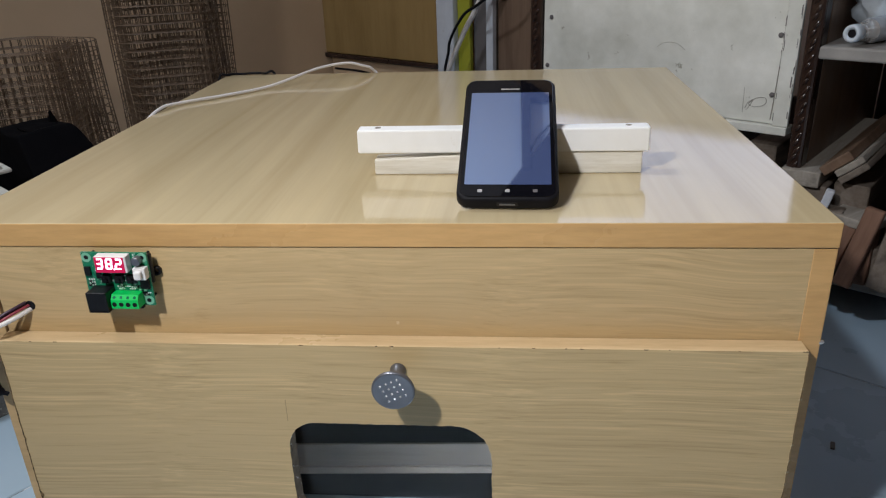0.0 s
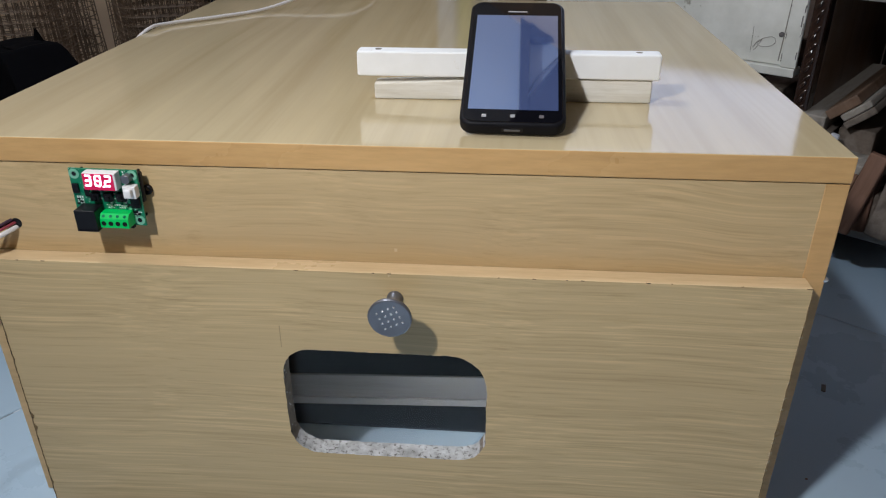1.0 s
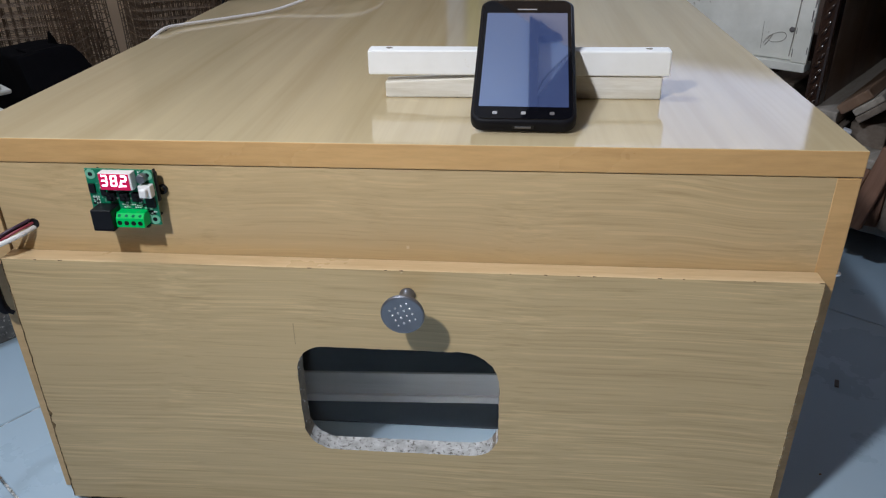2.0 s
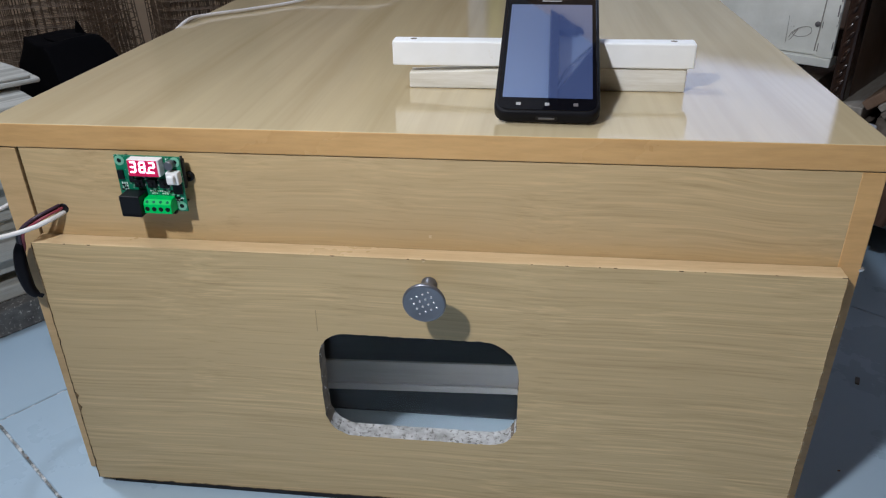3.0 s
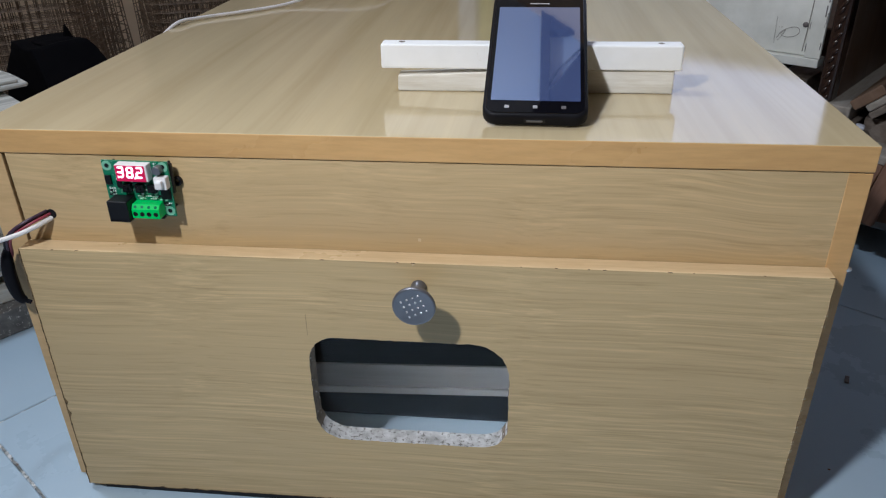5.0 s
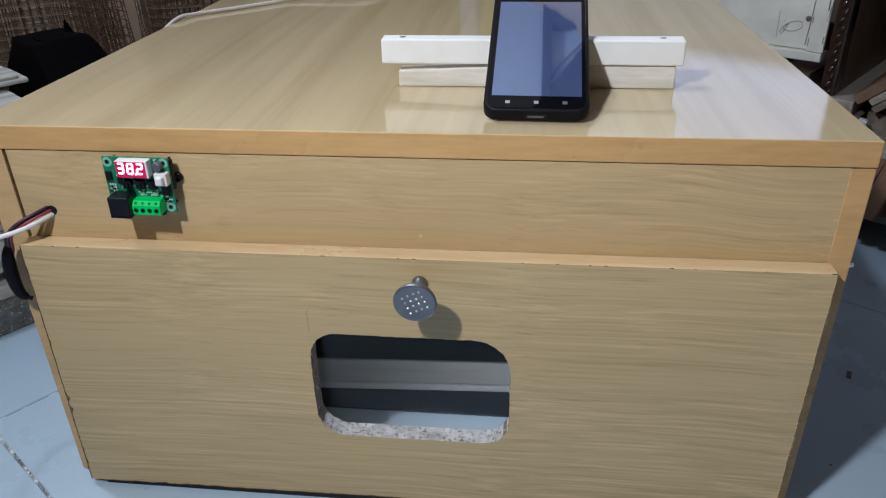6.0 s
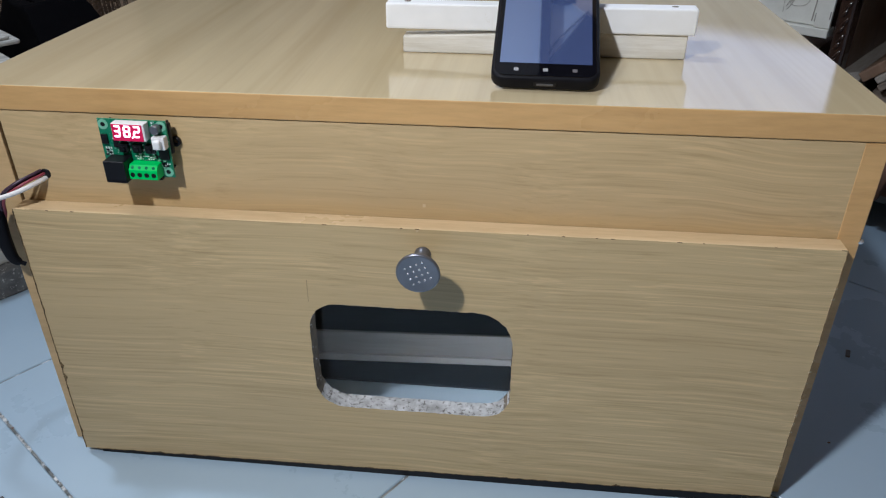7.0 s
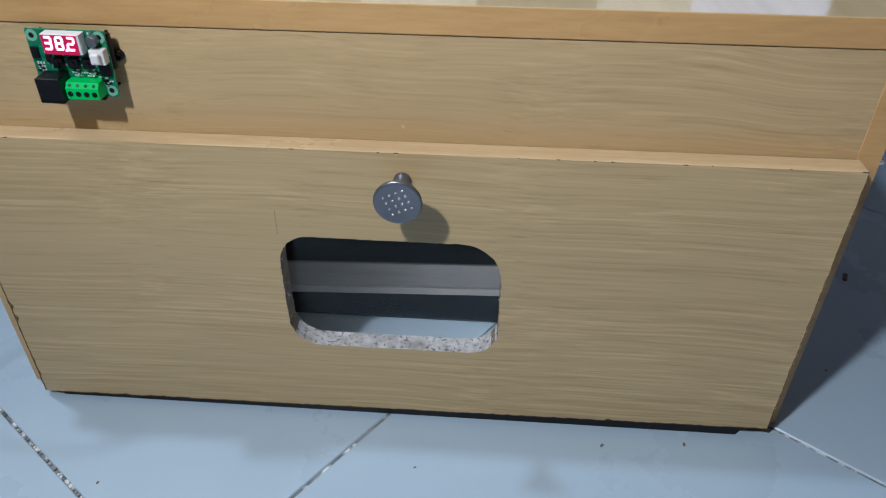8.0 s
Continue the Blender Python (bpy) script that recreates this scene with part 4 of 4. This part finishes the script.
scrap(0.318, 0.935, 0.0525, 0.035, 0.36, 0.120, (0, 0), 0, SCRAP, "thick grey wooden offcut lying deep on the shelf")
scrap(0.365, 0.945, 0.0525, 0.045, 0.34, 0.127, (0, 0), 0, SCRAP, "grey-brown wooden offcut lying deep on the shelf")
scrap(0.302, 0.920, 0.1730, 0.052, 0.37, 0.022, (0, 0), 0, SCRAPLIGHT, "pale grey board laid flat over other offcuts")
scrap(0.349, 0.925, 0.2050, 0.045, 0.36, 0.014, (0, -42), 0, BROWN, "dark brown board tipped on edge over other offcuts")
scrap(0.3725, 0.915, 0.1995, 0.043, 0.36, 0.0095, (0, -42), 0, SCRAP, "grey board tipped over on top of the offcuts")
scrap(0.3660, 0.917, 0.2070, 0.041, 0.36, 0.0095, (0, -42), 0, SCRAPLIGHT, "pale grey board tipped over on top of the offcuts")
scrap(0.437, 0.935, 0.0525, 0.045, 0.30, 0.140, (0, 0), -2, SCRAP, "thick dark wooden offcut lying deep on the shelf")
scrap(0.348, 0.904, 0.0525, 0.040, 0.028, 0.098, (0, 0), 4, SCRAP, "short dark offcut standing at the shelf edge")
scrap(0.342, 0.902, 0.1508, 0.011, 0.014, 0.028, (0, 14), 10, PALEBLUE, "small white painted block standing on an offcut")
scrap(0.392, 0.908, 0.0525, 0.036, 0.026, 0.082, (0, 0), -3, SCRAPRED, "short red-brown offcut standing at the shelf edge")
scrap(0.378, 0.898, 0.1352, 0.062, 0.060, 0.013, (0, 3), -12, SCRAPLIGHT, "grey board end lying over short offcuts")
scrap(0.384, 0.886, 0.0540, 0.023, 0.013, 0.115, (-4, 11), -4, SCRAPRED, "red-brown board leaning against the pile of offcuts")
scrap(0.360, 0.890, 0.0540, 0.018, 0.012, 0.085, (-4, 14), 6, SCRAPRED, "narrow red-brown board leaning against the pile of offcuts")
scrap(0.425, 0.900, 0.0530, 0.030, 0.030, 0.118, (0, 8), -2, SCRAP, "grey offcut leaning on its neighbour")
scrap(0.47, 0.93, 0.0525, 0.05, 0.32, 0.13, (0, 6), -2, SCRAPRED, "red-brown wooden offcut on the shelf")
scrap(0.53, 0.93, 0.0525, 0.06, 0.30, 0.17, (0, 0), -2, SCRAP, "tall grey wooden offcut on the shelf")

rnd.seed(77)
for k in range(9):
    scrap(0.30 + 0.028 * k + rnd.uniform(-0.01, 0.01), 0.906 + rnd.uniform(0, 0.01), 0.0525, rnd.uniform(0.012, 0.03), rnd.uniform(0.02, 0.05), rnd.uniform(0.015, 0.06), (0, rnd.uniform(0, 14)), rnd.uniform(-20, 20), rnd.choice([SCRAP, SCRAPRED, SCRAP, BROWN]), "small broken wood offcut at the shelf edge")
for x, w in ((0.305, 0.010), (0.335, 0.012), (0.352, 0.007)):
    scrap(x, 0.914, 0.0525, w, 0.02, 0.008, (0, 10), 20, PALEBLUE, "small crumb of white foam at the shelf edge")

# bottle and cloth on the upper shelf
bottle = room_thing("plastic_bottle", 0.334, 0.925, 0.3630, "clear grey plastic bottle with a white cap lying on its side", "bottle", -16)
lay = Matrix.Translation((0, 0, 0.0165)) @ Matrix.Rotation(radians(-90), 4, "X")
part("neck", lathe([(0.0095, 0.0162), (0.0108, 0.020), (0.0100, 0.024), (0.0120, 0.027), (0.0112, 0.031), (0.0150, 0.040)], 28, lay), SHINY, bottle, "shiny ridged neck", True)
part("bottle_body", lathe([(0.0150, 0.0402), (0.0162, 0.044), (0.0162, 0.12), (0.0140, 0.124), (0, 0.124)], 28, lay), BOTTLE, bottle, "", True)
part("mouth", lathe([(0, 0.0020), (0.0052, 0.0020), (0.0052, 0.0026)], 20, lay), CHIPBLACK, bottle, "dark open mouth")
part("cap", lathe([(0.0050, 0.0030), (0.006, 0.0025), (0.0065, 0.0), (0.0105, 0.0), (0.0112, 0.002), (0.0112, 0.014), (0.0100, 0.0158), (0.0085, 0.016)], 28, lay), BLUECLOTH, bottle, "white ring cap", True)
cloth = room_thing("crumpled_bag", 0.385, 1.06, 0.3630, "crumpled pale blue plastic bag lying on the shelf", "bag")
bm = bmesh.new()
bmesh.ops.create_icosphere(bm, subdivisions=4, radius=1)
for q in bm.verts:
    n = abs(noise.noise(q.co * 2.3)) * 0.5 + noise.noise(q.co * 6) * 0.12
    q.co = Vector((q.co.x * 0.07, q.co.y * 0.07, q.co.z * 0.055)) * (1 + n)
    q.co.z = max(q.co.z + 0.045, 0.0)
part("bag_body", bm, BLUECLOTH, cloth, "", True)

# ---- small bits on the floor ----
chip = thing("floor_chip", (0.724, 0.216, 0.0), -22, "small dark wood chip lying on the tiles", "chip")
part("chip_body", box(-0.0022, 0.0022, -0.006, 0.006, 0.0, 0.002, 0.0006), GREYBOARD, chip)
nail = thing("nail_head", (0.5990, 0.0178, 0.2425), 0, "bright nail head in the side board", "nail")
part("nail_body", lathe([(0, 0.002), (0.0016, 0.0015), (0.002, 0), (0.002, -0.002)], 12, Matrix.Rotation(radians(90), 4, "Y")), SHINY, nail, "", True)
nail = thing("nail_head", (-0.0275, 0.028, 0.03), 0, "bright nail head in the side board", "nail")
part("nail_body", lathe([(0, 0.002), (0.0016, 0.0015), (0.002, 0), (0.002, -0.002)], 12, Matrix.Rotation(radians(-90), 4, "Y")), SHINY, nail, "", True)

rnd.seed(31)
bm = bmesh.new()
for k in range(260):
    x = -0.45 + 0.0024 * k + rnd.uniform(-0.001, 0.001)
    w, h = rnd.uniform(0.0004, 0.0016), rnd.uniform(0.0005, 0.0015)
    box(x - w, x + w, -0.037 - h, -0.037 + h, -0.0012, 0.0004, 0, bm, None, 0.0004)
tagged(part("joint_crumbs", bm, GROUT, floor, "crumbled black and white joint filling"), kind="stuff")
for x, y, r in ((0.075, -0.082, 0.0012), (-0.05, -0.06, 0.003), (0.455, -0.018, 0.0016), (0.52, -0.012, 0.0016), (0.31, -0.05, 0.0009), (0.40, -0.085, 0.001), (0.13, -0.11, 0.0011), (-0.09, 0.02, 0.0012), (0.66, 0.08, 0.0012)):
    speck = thing("floor_speck", (x, y, 0.0), rnd.uniform(0, 90), "tiny dark speck of dirt lying on the tiles", "speck", "specks on the floor")
    part("speck_body", box(-r, r, -r * 0.6, r * 0.6, 0, r * 0.5, r * 0.2), SCRAPRED if r < 0.002 else GREYBOARD, speck)

# ---- tiles ----
TX, TY, GX, GY = 0.391, 0.3945, -0.162, -0.037
bm = box(0.0012, TX - 0.0012, 0.0012, TY - 0.0012, -0.008, 0.0, 0)
bmesh.ops.bevel(bm, geom=[e for e in bm.edges if e.verts[0].co.z > -0.001 and e.verts[1].co.z > -0.001], offset=0.0009, segments=1, affect="EDGES")
tile_mesh = bpy.data.meshes.new("tile")
bm.to_mesh(tile_mesh)
bm.free()
tile_mesh.materials.append(TILE)
for i in range(-3, 7):
    for j in range(-7, 4):
        if GX + i * TX < -1.4 or GX + (i + 1) * TX > 2.8:
            continue
        t = new("tile", tile_mesh)
        t.parent = floor
        t.location = (GX + i * TX, GY + j * TY, 0)
